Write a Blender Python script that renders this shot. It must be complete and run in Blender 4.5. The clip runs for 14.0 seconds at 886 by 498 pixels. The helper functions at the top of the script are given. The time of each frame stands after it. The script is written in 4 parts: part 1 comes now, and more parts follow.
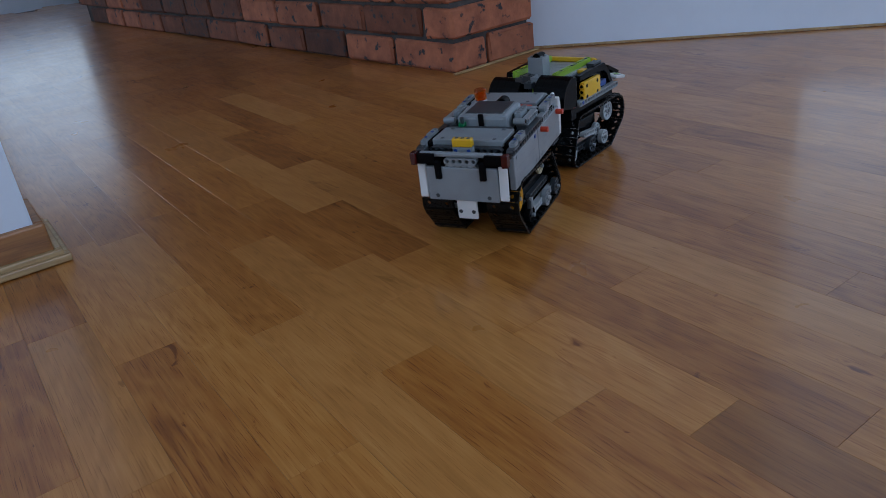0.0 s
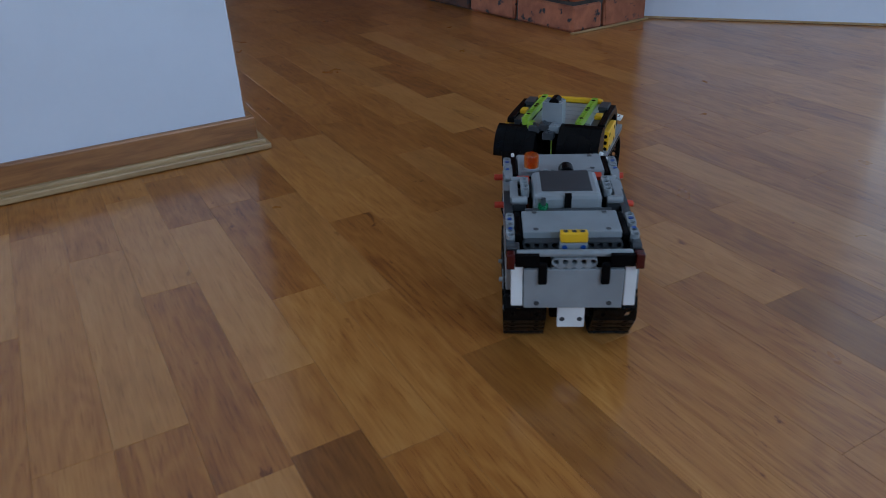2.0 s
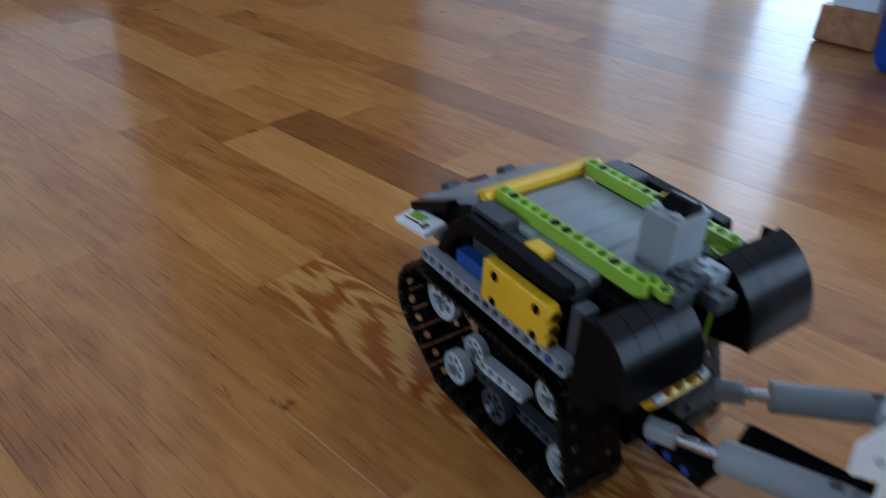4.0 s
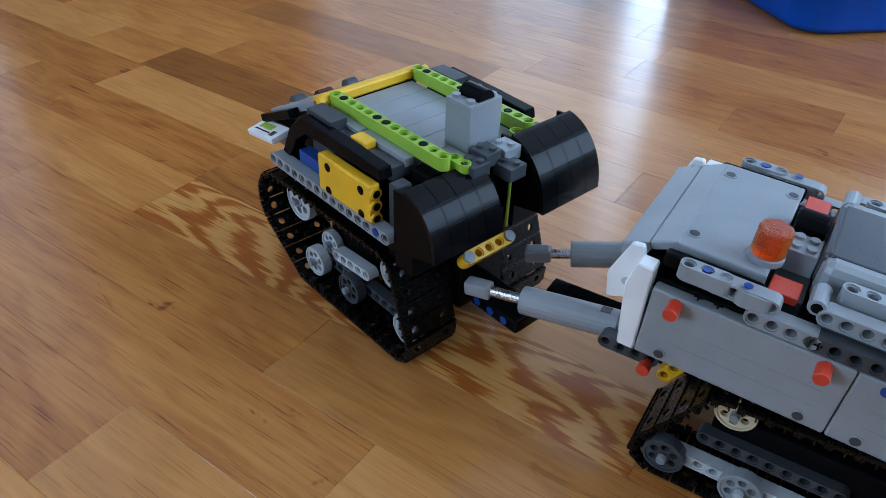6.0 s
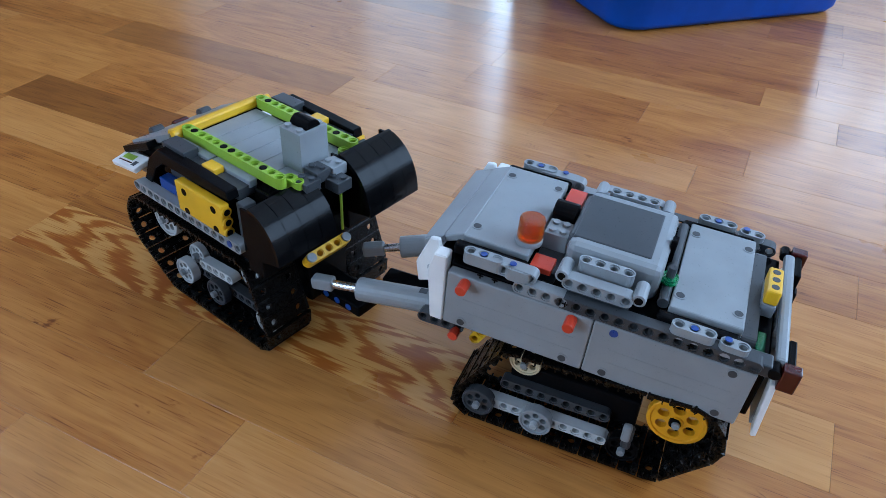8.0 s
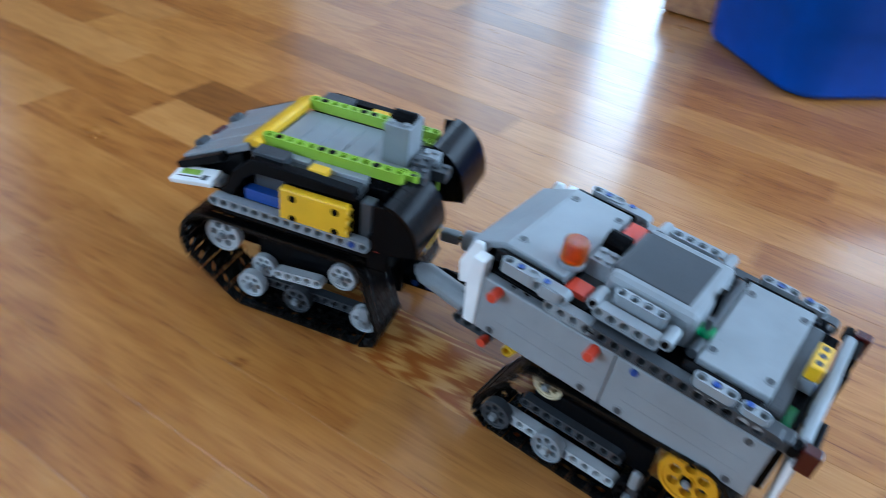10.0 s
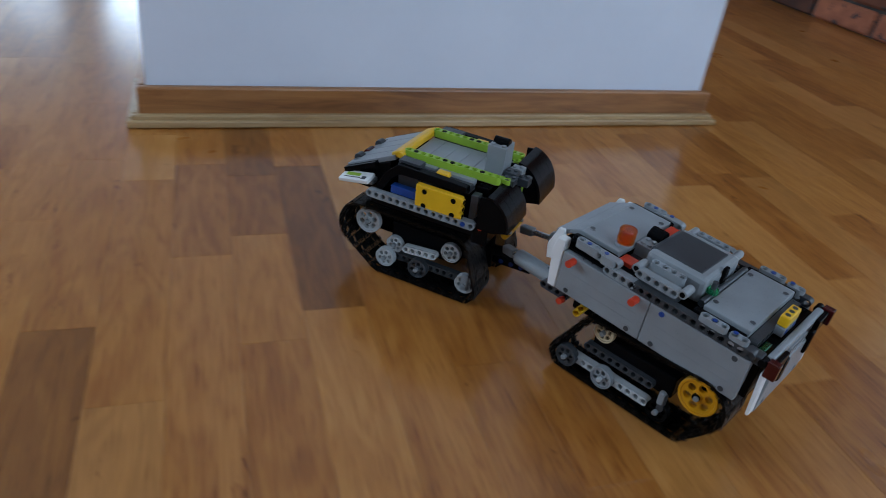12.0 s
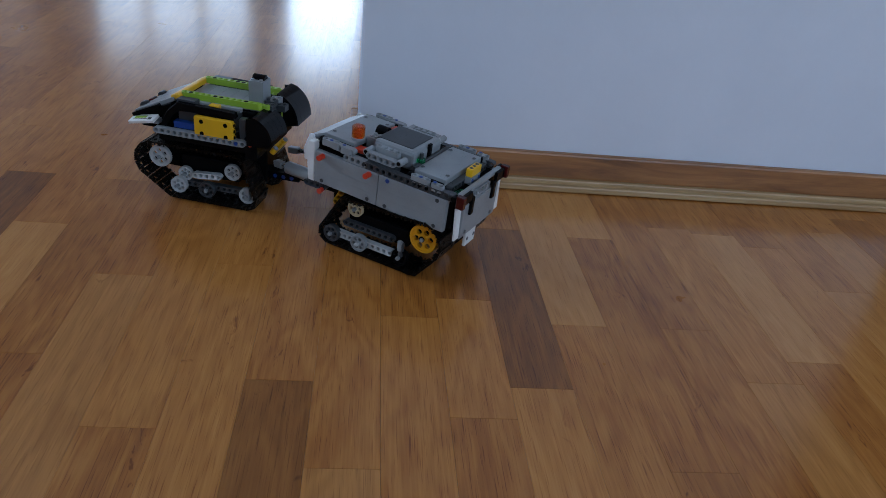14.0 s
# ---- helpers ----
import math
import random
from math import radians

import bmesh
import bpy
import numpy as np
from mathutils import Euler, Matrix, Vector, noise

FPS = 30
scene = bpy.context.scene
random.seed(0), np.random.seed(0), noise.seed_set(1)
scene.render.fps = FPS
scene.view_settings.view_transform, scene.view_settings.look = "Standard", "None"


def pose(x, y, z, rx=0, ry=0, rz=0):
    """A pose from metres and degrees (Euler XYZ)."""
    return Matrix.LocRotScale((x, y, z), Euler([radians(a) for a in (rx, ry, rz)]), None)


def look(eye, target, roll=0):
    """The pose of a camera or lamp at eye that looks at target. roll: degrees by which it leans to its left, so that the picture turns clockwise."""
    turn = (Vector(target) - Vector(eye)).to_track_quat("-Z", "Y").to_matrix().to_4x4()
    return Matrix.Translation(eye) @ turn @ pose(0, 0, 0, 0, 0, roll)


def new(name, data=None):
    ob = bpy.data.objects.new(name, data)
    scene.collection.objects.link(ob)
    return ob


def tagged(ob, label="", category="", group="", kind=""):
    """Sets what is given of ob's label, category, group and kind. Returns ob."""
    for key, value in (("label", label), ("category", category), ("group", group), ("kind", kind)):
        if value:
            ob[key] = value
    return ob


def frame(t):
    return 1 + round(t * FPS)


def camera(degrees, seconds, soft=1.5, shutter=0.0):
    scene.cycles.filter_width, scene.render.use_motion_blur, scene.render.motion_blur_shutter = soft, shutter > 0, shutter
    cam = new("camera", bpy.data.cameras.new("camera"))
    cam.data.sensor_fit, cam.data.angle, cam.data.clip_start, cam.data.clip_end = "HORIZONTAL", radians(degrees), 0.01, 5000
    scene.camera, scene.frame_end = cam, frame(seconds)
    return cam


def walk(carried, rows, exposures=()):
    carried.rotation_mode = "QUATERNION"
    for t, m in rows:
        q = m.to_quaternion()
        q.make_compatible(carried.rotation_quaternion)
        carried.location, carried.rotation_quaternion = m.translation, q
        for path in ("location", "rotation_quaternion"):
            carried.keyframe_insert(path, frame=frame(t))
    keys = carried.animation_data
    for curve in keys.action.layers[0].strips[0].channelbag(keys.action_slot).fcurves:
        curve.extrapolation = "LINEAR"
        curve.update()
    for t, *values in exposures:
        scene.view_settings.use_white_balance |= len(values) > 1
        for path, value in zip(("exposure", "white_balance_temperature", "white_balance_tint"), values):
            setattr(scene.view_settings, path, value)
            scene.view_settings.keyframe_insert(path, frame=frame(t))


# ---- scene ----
cam = camera(62.1, 14.0, soft=0.4, shutter=0.4)
PATH = [
    (0, look((-0.081, -1.017, 0.379), (0.410, -0.262, -0.056), -7.27)),
    (0.5, look((-0.086, -1.020, 0.387), (0.402, -0.264, -0.050), -7.21)),
    (1, look((-0.115, -1.027, 0.391), (0.359, -0.262, -0.044), -6.42)),
    (1.5, look((-0.210, -1.091, 0.408), (0.230, -0.312, -0.039), -5.22)),
    (2, look((-0.305, -1.157, 0.424), (0.111, -0.382, -0.052), -2.52)),
    (2.2, look((-0.323, -1.173, 0.426), (0.089, -0.400, -0.056), -2.34)),
    (4.3, look((-0.647, -1.385, 0.312), (0.012, -0.884, -0.249), 1.31)),
    (4.5, look((-0.641, -1.413, 0.320), (0.006, -0.923, -0.264), -0.93)),
    (5, look((-0.655, -1.411, 0.322), (0.016, -0.950, -0.259), 2.20)),
    (5.5, look((-0.656, -1.413, 0.327), (0.014, -0.959, -0.261), 2.22)),
    (6, look((-0.653, -1.411, 0.325), (0.016, -0.963, -0.269), 2.20)),
    (6.5, look((-0.647, -1.403, 0.323), (0.023, -0.961, -0.274), 2.16)),
    (7, look((-0.652, -1.431, 0.348), (0.034, -1.012, -0.246), 2.01)),
    (7.5, look((-0.691, -1.481, 0.380), (0.040, -1.142, -0.213), 2.45)),
    (9.8, look((-0.682, -1.409, 0.389), (0.024, -1.063, -0.230), 5.70)),
    (10, look((-0.701, -1.340, 0.381), (-0.064, -0.993, -0.151), 7.81)),
    (10.2, look((-0.707, -1.216, 0.420), (-0.101, -0.839, -0.128), 9.80)),
    (10.5, look((-0.716, -1.178, 0.442), (-0.129, -0.580, -0.103), 9.32)),
    (11, look((-0.760, -1.136, 0.443), (-0.260, -0.451, -0.087), 7.30)),
    (11.5, look((-0.794, -1.116, 0.449), (-0.370, -0.380, -0.079), 6.75)),
    (12, look((-0.837, -1.025, 0.442), (-0.549, -0.224, -0.083), 7.49)),
    (12.5, look((-0.892, -0.996, 0.452), (-0.723, -0.157, -0.065), 7.19)),
    (13, look((-0.907, -0.979, 0.450), (-0.778, -0.128, -0.060), 7.00)),
    (13.5, look((-0.916, -0.978, 0.450), (-0.790, -0.121, -0.049), 7.10)),
    (14, look((-0.915, -0.976, 0.454), (-0.800, -0.116, -0.043), 6.86)),
]
walk(cam, PATH, exposures=((0, 0.28, 6350, 14), (1.5, 0.3, 6300, 12), (2.2, 0.34, 6250, 11), (4.3, 0.87, 6300, 11), (5.5, 1.15, 6300, 11), (6.5, 1.43, 6150, 10), (7.5, 1.36, 6150, 11), (9.8, 1.6, 6000, 7), (10.5, 1.55, 6100, 5), (11.0, 1.12, 7000, 11), (11.5, 0.74, 6900, 11), (12.5, 0.52, 6700, 12), (13.2, 0.32, 6600, 13), (14, 0.26, 6600, 14)))

# unit poses: seconds, x, y, heading in degrees
FRONT_ROWS = [
    (0, 0.673, -0.225, 16.2),
    (0.5, 0.624, -0.240, 17.2),
    (1, 0.516, -0.279, 24.2),
    (1.5, 0.380, -0.350, 32.9),
    (2, 0.262, -0.440, 38.9),
    (2.2, 0.222, -0.479, 42.5),
    (6.5, -0.328, -1.167, 77.0),
    (9.8, -0.315, -1.095, 103.8),
    (10, -0.340, -1.044, 102.4),
    (10.2, -0.348, -0.929, 102.0),
    (10.5, -0.333, -0.846, 109.4),
    (11, -0.396, -0.674, 118.7),
    (11.5, -0.488, -0.517, 128.1),
    (12, -0.607, -0.372, 138.2),
    (12.5, -0.744, -0.249, 146.5),
    (13, -0.894, -0.143, 155.2),
    (13.5, -1.060, -0.060, 163.7),
    (14, -1.098, -0.049, 164.9),
]
REAR_ROWS = [
    (0, 0.459, -0.329, 29.6),
    (0.5, 0.405, -0.354, 33.2),
    (1, 0.311, -0.421, 40.9),
    (1.5, 0.2, -0.522, 50.1),
    (2, 0.111, -0.638, 57.4),
    (2.2, 0.082, -0.688, 60.1),
    (6.5, -0.321, -1.429, 93.0),
    (9.8, -0.313, -1.359, 85.5),
    (10, -0.338, -1.291, 85.7),
    (10.2, -0.341, -1.180, 87.4),
    (10.5, -0.299, -1.108, 92.8),
    (11, -0.320, -0.928, 101.5),
    (11.5, -0.377, -0.755, 110.4),
    (12, -0.458, -0.588, 119.6),
    (12.5, -0.564, -0.441, 128.1),
    (13, -0.689, -0.307, 136.7),
    (13.5, -0.830, -0.196, 144.5),
    (14, -0.865, -0.178, 146.6),
]

# ---- light ----
SUN_AZ, SUN_EL = 35.0, 40.0
world = bpy.data.worlds.new("world")
scene.world = world
world.use_nodes = True
wn = world.node_tree.nodes
sky = wn.new("ShaderNodeTexSky")
sky.sky_type = "NISHITA"
sky.sun_disc = False
sky.sun_elevation, sky.sun_rotation = radians(SUN_EL), radians(90 - SUN_AZ)
wn["Background"].inputs["Strength"].default_value = 0.1
world.node_tree.links.new(sky.outputs["Color"], wn["Background"].inputs["Color"])


def area_lamp(name, m, sx, sy, watts, color):
    data = bpy.data.lights.new(name, "AREA")
    data.shape, data.size, data.size_y, data.energy, data.color = "RECTANGLE", sx, sy, watts, color
    ob = new(name, data)
    ob.matrix_world = m
    return ob


DAY = (0.53, 0.74, 1.0)
# window openings: daylight in each, pointing into the room; east and west are added
# added fill for the trailer's right side; no window is known here
area_lamp("fill_east", look((3.1, -2.1, 1.4), (0, -2.1, 1.4)), 1.18, 0.98, 5, DAY)
area_lamp("daylight_north", look((-1.25, 4.66, 0.76), (-1.25, 0, 0.76)), 0.58, 1.06, 10, DAY)
area_lamp("daylight_north", look((0.55, 4.66, 0.76), (0.55, 0, 0.76)), 0.76, 1.06, 0.9, DAY)
area_lamp("daylight_north", look((-2.32, 4.66, 0.76), (-2.32, 0, 0.76)), 1.1, 1.06, 7, DAY)
# added fill for the floor west of the stub, no window known
area_lamp("fill_west", look((-3.27, 0.5, 1.15), (0, 0.5, 1.15)), 1.45, 1.05, 30, DAY)
area_lamp("daylight_south", look((0.75, -3.07, 1.3), (0.75, 0, 1.3)), 2.35, 1.5, 35, DAY)
# the glazed door in the slanted wall: its pane next to the chimney is shaded outside
DOOR = pose(1.168, 0.398, 0, 0, 0, -50.3)
area_lamp("daylight_door", look(DOOR @ Vector((0.80, 0.07, 0.96)), DOOR @ Vector((0.80, -1, 0.96))), 0.36, 1.76, 1.5, DAY)
area_lamp("daylight_door", look(DOOR @ Vector((1.305, 0.07, 0.96)), DOOR @ Vector((1.305, -1, 0.96))), 0.32, 1.76, 4.6, DAY)


# ---- materials ----
def material(name):
    m = bpy.data.materials.new(name)
    m.use_nodes = True
    nt = m.node_tree
    return m, nt, nt.nodes["Principled BSDF"]


def node(nt, kind, **inputs):
    n = nt.nodes.new(kind)
    for k, v in inputs.items():
        n.inputs[k].default_value = v
    return n


def ramp(nt, stops):
    n = nt.nodes.new("ShaderNodeValToRGB")
    e = n.color_ramp.elements
    while len(e) < len(stops):
        e.new(0.5)
    for k, (p, c) in zip(e, stops):
        k.position, k.color = p, (*c, 1)
    return n


def plastic(name, color, rough=0.28, scratch=0.06, metal=0.0, gloss=0.5):
    """Moulded plastic: slight tint drift, fine scuffs in the gloss."""
    m, nt, b = material(name)
    co = nt.nodes.new("ShaderNodeTexCoord")
    big = node(nt, "ShaderNodeTexNoise", Scale=35.0, Detail=3.0)
    fine = node(nt, "ShaderNodeTexNoise", Scale=900.0, Detail=2.0)
    nt.links.new(co.outputs["Object"], big.inputs["Vector"])
    nt.links.new(co.outputs["Object"], fine.inputs["Vector"])
    r = ramp(nt, ((0.3, [v * 0.88 for v in color]), (0.7, [min(1, v * 1.06) for v in color])))
    nt.links.new(big.outputs["Fac"], r.inputs["Fac"])
    nt.links.new(r.outputs["Color"], b.inputs["Base Color"])
    mr = node(nt, "ShaderNodeMapRange")
    mr.inputs["To Min"].default_value, mr.inputs["To Max"].default_value = rough - scratch, rough + scratch * 2
    nt.links.new(fine.outputs["Fac"], mr.inputs["Value"])
    nt.links.new(mr.outputs["Result"], b.inputs["Roughness"])
    b.inputs["Metallic"].default_value = metal
    b.inputs["Specular IOR Level"].default_value = gloss
    bump = node(nt, "ShaderNodeBump", Strength=0.03, Distance=0.0003)
    nt.links.new(fine.outputs["Fac"], bump.inputs["Height"])
    nt.links.new(bump.outputs["Normal"], b.inputs["Normal"])
    return m


GREY = plastic("light_grey_plastic", (0.255, 0.275, 0.285))
DARK = plastic("dark_grey_plastic", (0.045, 0.05, 0.055), gloss=0.35)
BLACK = plastic("black_plastic", (0.004, 0.004, 0.0045), 0.16, 0.03, gloss=0.05)
FENDER = plastic("glossy_black_plastic", (0.0035, 0.0035, 0.004), 0.17, 0.03, gloss=0.13)
RUBBER = plastic("black_track_plastic", (0.003, 0.003, 0.003), 0.25, gloss=0.2)
WHITE = plastic("white_plastic", (0.78, 0.78, 0.76))
YELLOW = plastic("yellow_plastic", (0.82, 0.45, 0.015))
LIME = plastic("lime_plastic", (0.28, 0.45, 0.04))
RED = plastic("red_plastic", (0.62, 0.05, 0.02))
BLUE = plastic("blue_plastic", (0.005, 0.05, 0.25))
TAN = plastic("tan_plastic", (0.62, 0.52, 0.33))
ORANGE_WHEEL = plastic("orange_plastic", (0.75, 0.33, 0.01))
PALE = plastic("pale_grey_wheel_plastic", (0.46, 0.48, 0.48))
STEEL = plastic("steel_rod", (0.5, 0.5, 0.52), 0.25, 0.05, 1.0)
DARKRED = plastic("dark_red_lens", (0.06, 0.005, 0.005), 0.15)
TUB = plastic("blue_tub_plastic", (0.0015, 0.07, 0.42), 0.4, gloss=0.15)


def clear_plastic(name, color):
    m, nt, b = material(name)
    b.inputs["Base Color"].default_value = (*color, 1)
    b.inputs["Roughness"].default_value = 0.08
    b.inputs["Transmission Weight"].default_value = 0.85
    b.inputs["IOR"].default_value = 1.5
    n = node(nt, "ShaderNodeTexNoise", Scale=60.0)
    bump = node(nt, "ShaderNodeBump", Strength=0.1, Distance=0.001)
    nt.links.new(n.outputs["Fac"], bump.inputs["Height"])
    nt.links.new(bump.outputs["Normal"], b.inputs["Normal"])
    return m


AMBER = clear_plastic("clear_orange_plastic", (1.0, 0.2, 0.005))
GREEN = clear_plastic("clear_green_plastic", (0.02, 0.75, 0.25))


def wood(name, stops, rough, grain=1.0, islands=False, coat=0.0, ring=0.05, flame=False):
    """Varnished wood, grain along y; tone and grain differ from piece to piece."""
    m, nt, b = material(name)
    co = nt.nodes.new("ShaderNodeTexCoord")
    rnd = nt.nodes.new("ShaderNodeNewGeometry" if islands else "ShaderNodeObjectInfo")
    pick = rnd.outputs["Random Per Island" if islands else "Random"]
    shift = node(nt, "ShaderNodeVectorMath")
    shift.operation = "MULTIPLY_ADD"
    comb = nt.nodes.new("ShaderNodeCombineXYZ")
    for k in "XYZ":
        nt.links.new(pick, comb.inputs[k])
    nt.links.new(comb.outputs["Vector"], shift.inputs[0])
    shift.inputs[1].default_value = (7.3, 5.1, 3.7)
    geo = nt.nodes.new("ShaderNodeNewGeometry")
    nt.links.new(geo.outputs["Position"], shift.inputs[2])
    squash = node(nt, "ShaderNodeMapping")
    squash.inputs["Scale"].default_value = (22 * grain, 4.5 * grain, 22 * grain)
    nt.links.new(shift.outputs["Vector"], squash.inputs["Vector"])
    g1 = node(nt, "ShaderNodeTexNoise", Scale=1.0, Detail=5.0, Roughness=0.6, Distortion=0.9)
    nt.links.new(squash.outputs["Vector"], g1.inputs["Vector"])
    slow = node(nt, "ShaderNodeMapping")
    slow.inputs["Scale"].default_value = (20, 4.5, 20)
    nt.links.new(shift.outputs["Vector"], slow.inputs["Vector"])
    hill = node(nt, "ShaderNodeTexNoise", Scale=1.0, Detail=2.5, Roughness=0.5, Distortion=0.3)
    nt.links.new(slow.outputs["Vector"], hill.inputs["Vector"])
    band = node(nt, "ShaderNodeMath")
    band.operation = "MULTIPLY"
    nt.links.new(hill.outputs["Fac"], band.inputs[0])
    band.inputs[1].default_value = 48.0
    if flame:
        # nested arches along the piece, their tips frayed by the fibres
        sep = nt.nodes.new("ShaderNodeSeparateXYZ")
        nt.links.new(co.outputs["Object"], sep.inputs["Vector"])
        fray_map = node(nt, "ShaderNodeMapping")
        fray_map.inputs["Scale"].default_value = (230, 12, 230)
        nt.links.new(shift.outputs["Vector"], fray_map.inputs["Vector"])
        fray = node(nt, "ShaderNodeTexNoise", Scale=1.0, Detail=2.0)
        nt.links.new(fray_map.outputs["Vector"], fray.inputs["Vector"])
        sq = node(nt, "ShaderNodeMath")
        sq.operation = "POWER"
        ab = node(nt, "ShaderNodeMath")
        ab.operation = "ABSOLUTE"
        nt.links.new(sep.outputs["X"], ab.inputs[0])
        nt.links.new(ab.outputs["Value"], sq.inputs[0])
        sq.inputs[1].default_value = 2.0
        field = None
        for out, k in ((sq.outputs["Value"], 8000.0), (sep.outputs["Y"], 150.0), (fray.outputs["Fac"], 9.0), (hill.outputs["Fac"], 38.0)):
            n = node(nt, "ShaderNodeMath")
            n.operation = "MULTIPLY_ADD"
            nt.links.new(out, n.inputs[0])
            n.inputs[1].default_value = k
            if field is None:
                n.inputs[2].default_value = 0.0
            else:
                nt.links.new(field, n.inputs[2])
            field = n.outputs["Value"]
        nt.links.new(field, band.inputs[0])
        band.inputs[1].default_value = 1.0
    wave = node(nt, "ShaderNodeMath")
    wave.operation = "SINE"
    nt.links.new(band.outputs["Value"], wave.inputs[0])
    fine = node(nt, "ShaderNodeMapping")
    fine.inputs["Scale"].default_value = (420, 11, 420)
    nt.links.new(shift.outputs["Vector"], fine.inputs["Vector"])
    g2 = node(nt, "ShaderNodeTexNoise", Scale=1.0, Detail=3.0)
    nt.links.new(fine.outputs["Vector"], g2.inputs["Vector"])
    # sum: piece tone + growth rings + pores
    def mul(a, k, add=None):
        n = node(nt, "ShaderNodeMath")
        n.operation = "MULTIPLY_ADD"
        nt.links.new(a, n.inputs[0])
        n.inputs[1].default_value = k
        if add is None:
            n.inputs[2].default_value = 0.0
        else:
            nt.links.new(add, n.inputs[2])
        return n.outputs["Value"]
    total = mul(pick, 0.0 if flame else 0.22)
    if flame:
        total = mul(g1.outputs["Fac"], 0.2)
    total = mul(g1.outputs["Fac"], 0.42 if flame else 0.5, total)
    total = mul(wave.outputs["Value"], ring, total)
    total = mul(g2.outputs["Fac"], 0.34, total)
    streak = node(nt, "ShaderNodeMapping")
    streak.inputs["Scale"].default_value = (1100, 26, 1100)
    nt.links.new(shift.outputs["Vector"], streak.inputs["Vector"])
    g3 = node(nt, "ShaderNodeTexNoise", Scale=1.0, Detail=2.0)
    nt.links.new(streak.outputs["Vector"], g3.inputs["Vector"])
    pores = node(nt, "ShaderNodeMapRange")
    for k, v in (("From Min", 0.58), ("From Max", 0.7), ("To Min", -0.05), ("To Max", -0.3)):
        pores.inputs[k].default_value = v
    nt.links.new(g3.outputs["Fac"], pores.inputs["Value"])
    total = mul(pores.outputs["Result"], 1.0, total)
    # sparse short dark mineral streaks and knots
    spots = node(nt, "ShaderNodeMapping")
    spots.inputs["Scale"].default_value = (38, 13, 38)
    nt.links.new(shift.outputs["Vector"], spots.inputs["Vector"])
    g4 = node(nt, "ShaderNodeTexNoise", Scale=1.0, Detail=4.0, Roughness=0.7, Distortion=0.8)
    nt.links.new(spots.outputs["Vector"], g4.inputs["Vector"])
    knots = node(nt, "ShaderNodeMapRange")
    for k, v in (("From Min", 0.655), ("From Max", 0.73), ("To Min", 0.0), ("To Max", -0.4)):
        knots.inputs[k].default_value = v
    nt.links.new(g4.outputs["Fac"], knots.inputs["Value"])
    total = mul(knots.outputs["Result"], 1.0, total)
    r = ramp(nt, stops)
    nt.links.new(total, r.inputs["Fac"])
    nt.links.new(r.outputs["Color"], b.inputs["Base Color"])
    stain = node(nt, "ShaderNodeTexNoise", Scale=9.0, Detail=4.0)
    nt.links.new(geo.outputs["Position"], stain.inputs["Vector"])
    mr = node(nt, "ShaderNodeMapRange")
    mr.inputs["To Min"].default_value, mr.inputs["To Max"].default_value = rough * 0.7, rough * 1.4
    nt.links.new(stain.outputs["Fac"], mr.inputs["Value"])
    nt.links.new(mr.outputs["Result"], b.inputs["Roughness"])
    b.inputs["Coat Weight"].default_value = coat
    b.inputs["Specular IOR Level"].default_value = 0.2
    b.inputs["Coat Roughness"].default_value = 0.17
    bump = node(nt, "ShaderNodeBump", Strength=0.12, Distance=0.0004)
    nt.links.new(g2.outputs["Fac"], bump.inputs["Height"])
    nt.links.new(bump.outputs["Normal"], b.inputs["Normal"])
    return m


FLOOR_STOPS = ((0.15, (0.173, 0.0478, 0.00771)), (0.38, (0.364, 0.125, 0.0227)), (0.58, (0.476, 0.189, 0.0408)), (0.8, (0.588, 0.266, 0.0702)))
DARK_STOPS = ((0.15, (0.115, 0.0315, 0.00516)), (0.48, (0.265, 0.0926, 0.0172)), (0.8, (0.39, 0.151, 0.0318)))
BROWN_STOPS = ((0.15, (0.165, 0.0463, 0.00761)), (0.43, (0.354, 0.124, 0.0228)), (0.8, (0.566, 0.237, 0.0548)))
LIGHT_STOPS = ((0.15, (0.311, 0.116, 0.0249)), (0.48, (0.484, 0.2, 0.0486)), (0.8, (0.606, 0.287, 0.086)))
FLAME_STOPS = ((0.24, (0.33, 0.088, 0.011)), (0.38, (0.41, 0.135, 0.021)), (0.46, (0.54, 0.24, 0.058)), (0.8, (0.62, 0.31, 0.09)))
OAK = wood("floor_wood", FLOOR_STOPS, 0.3, coat=0.65)
OAK_DARK = wood("floor_wood_dark", DARK_STOPS, 0.3, coat=0.65)
OAK_BROWN = wood("floor_wood_brown", BROWN_STOPS, 0.3, coat=0.65)
OAK_LIGHT = wood("floor_wood_light", LIGHT_STOPS, 0.3, coat=0.65)
OAK_FLAME = wood("floor_wood_figured", FLAME_STOPS, 0.3, coat=0.65, ring=0.2, flame=True)
OAK_REST = wood("floor_wood_rest", FLOOR_STOPS, 0.3, islands=True, coat=0.65)


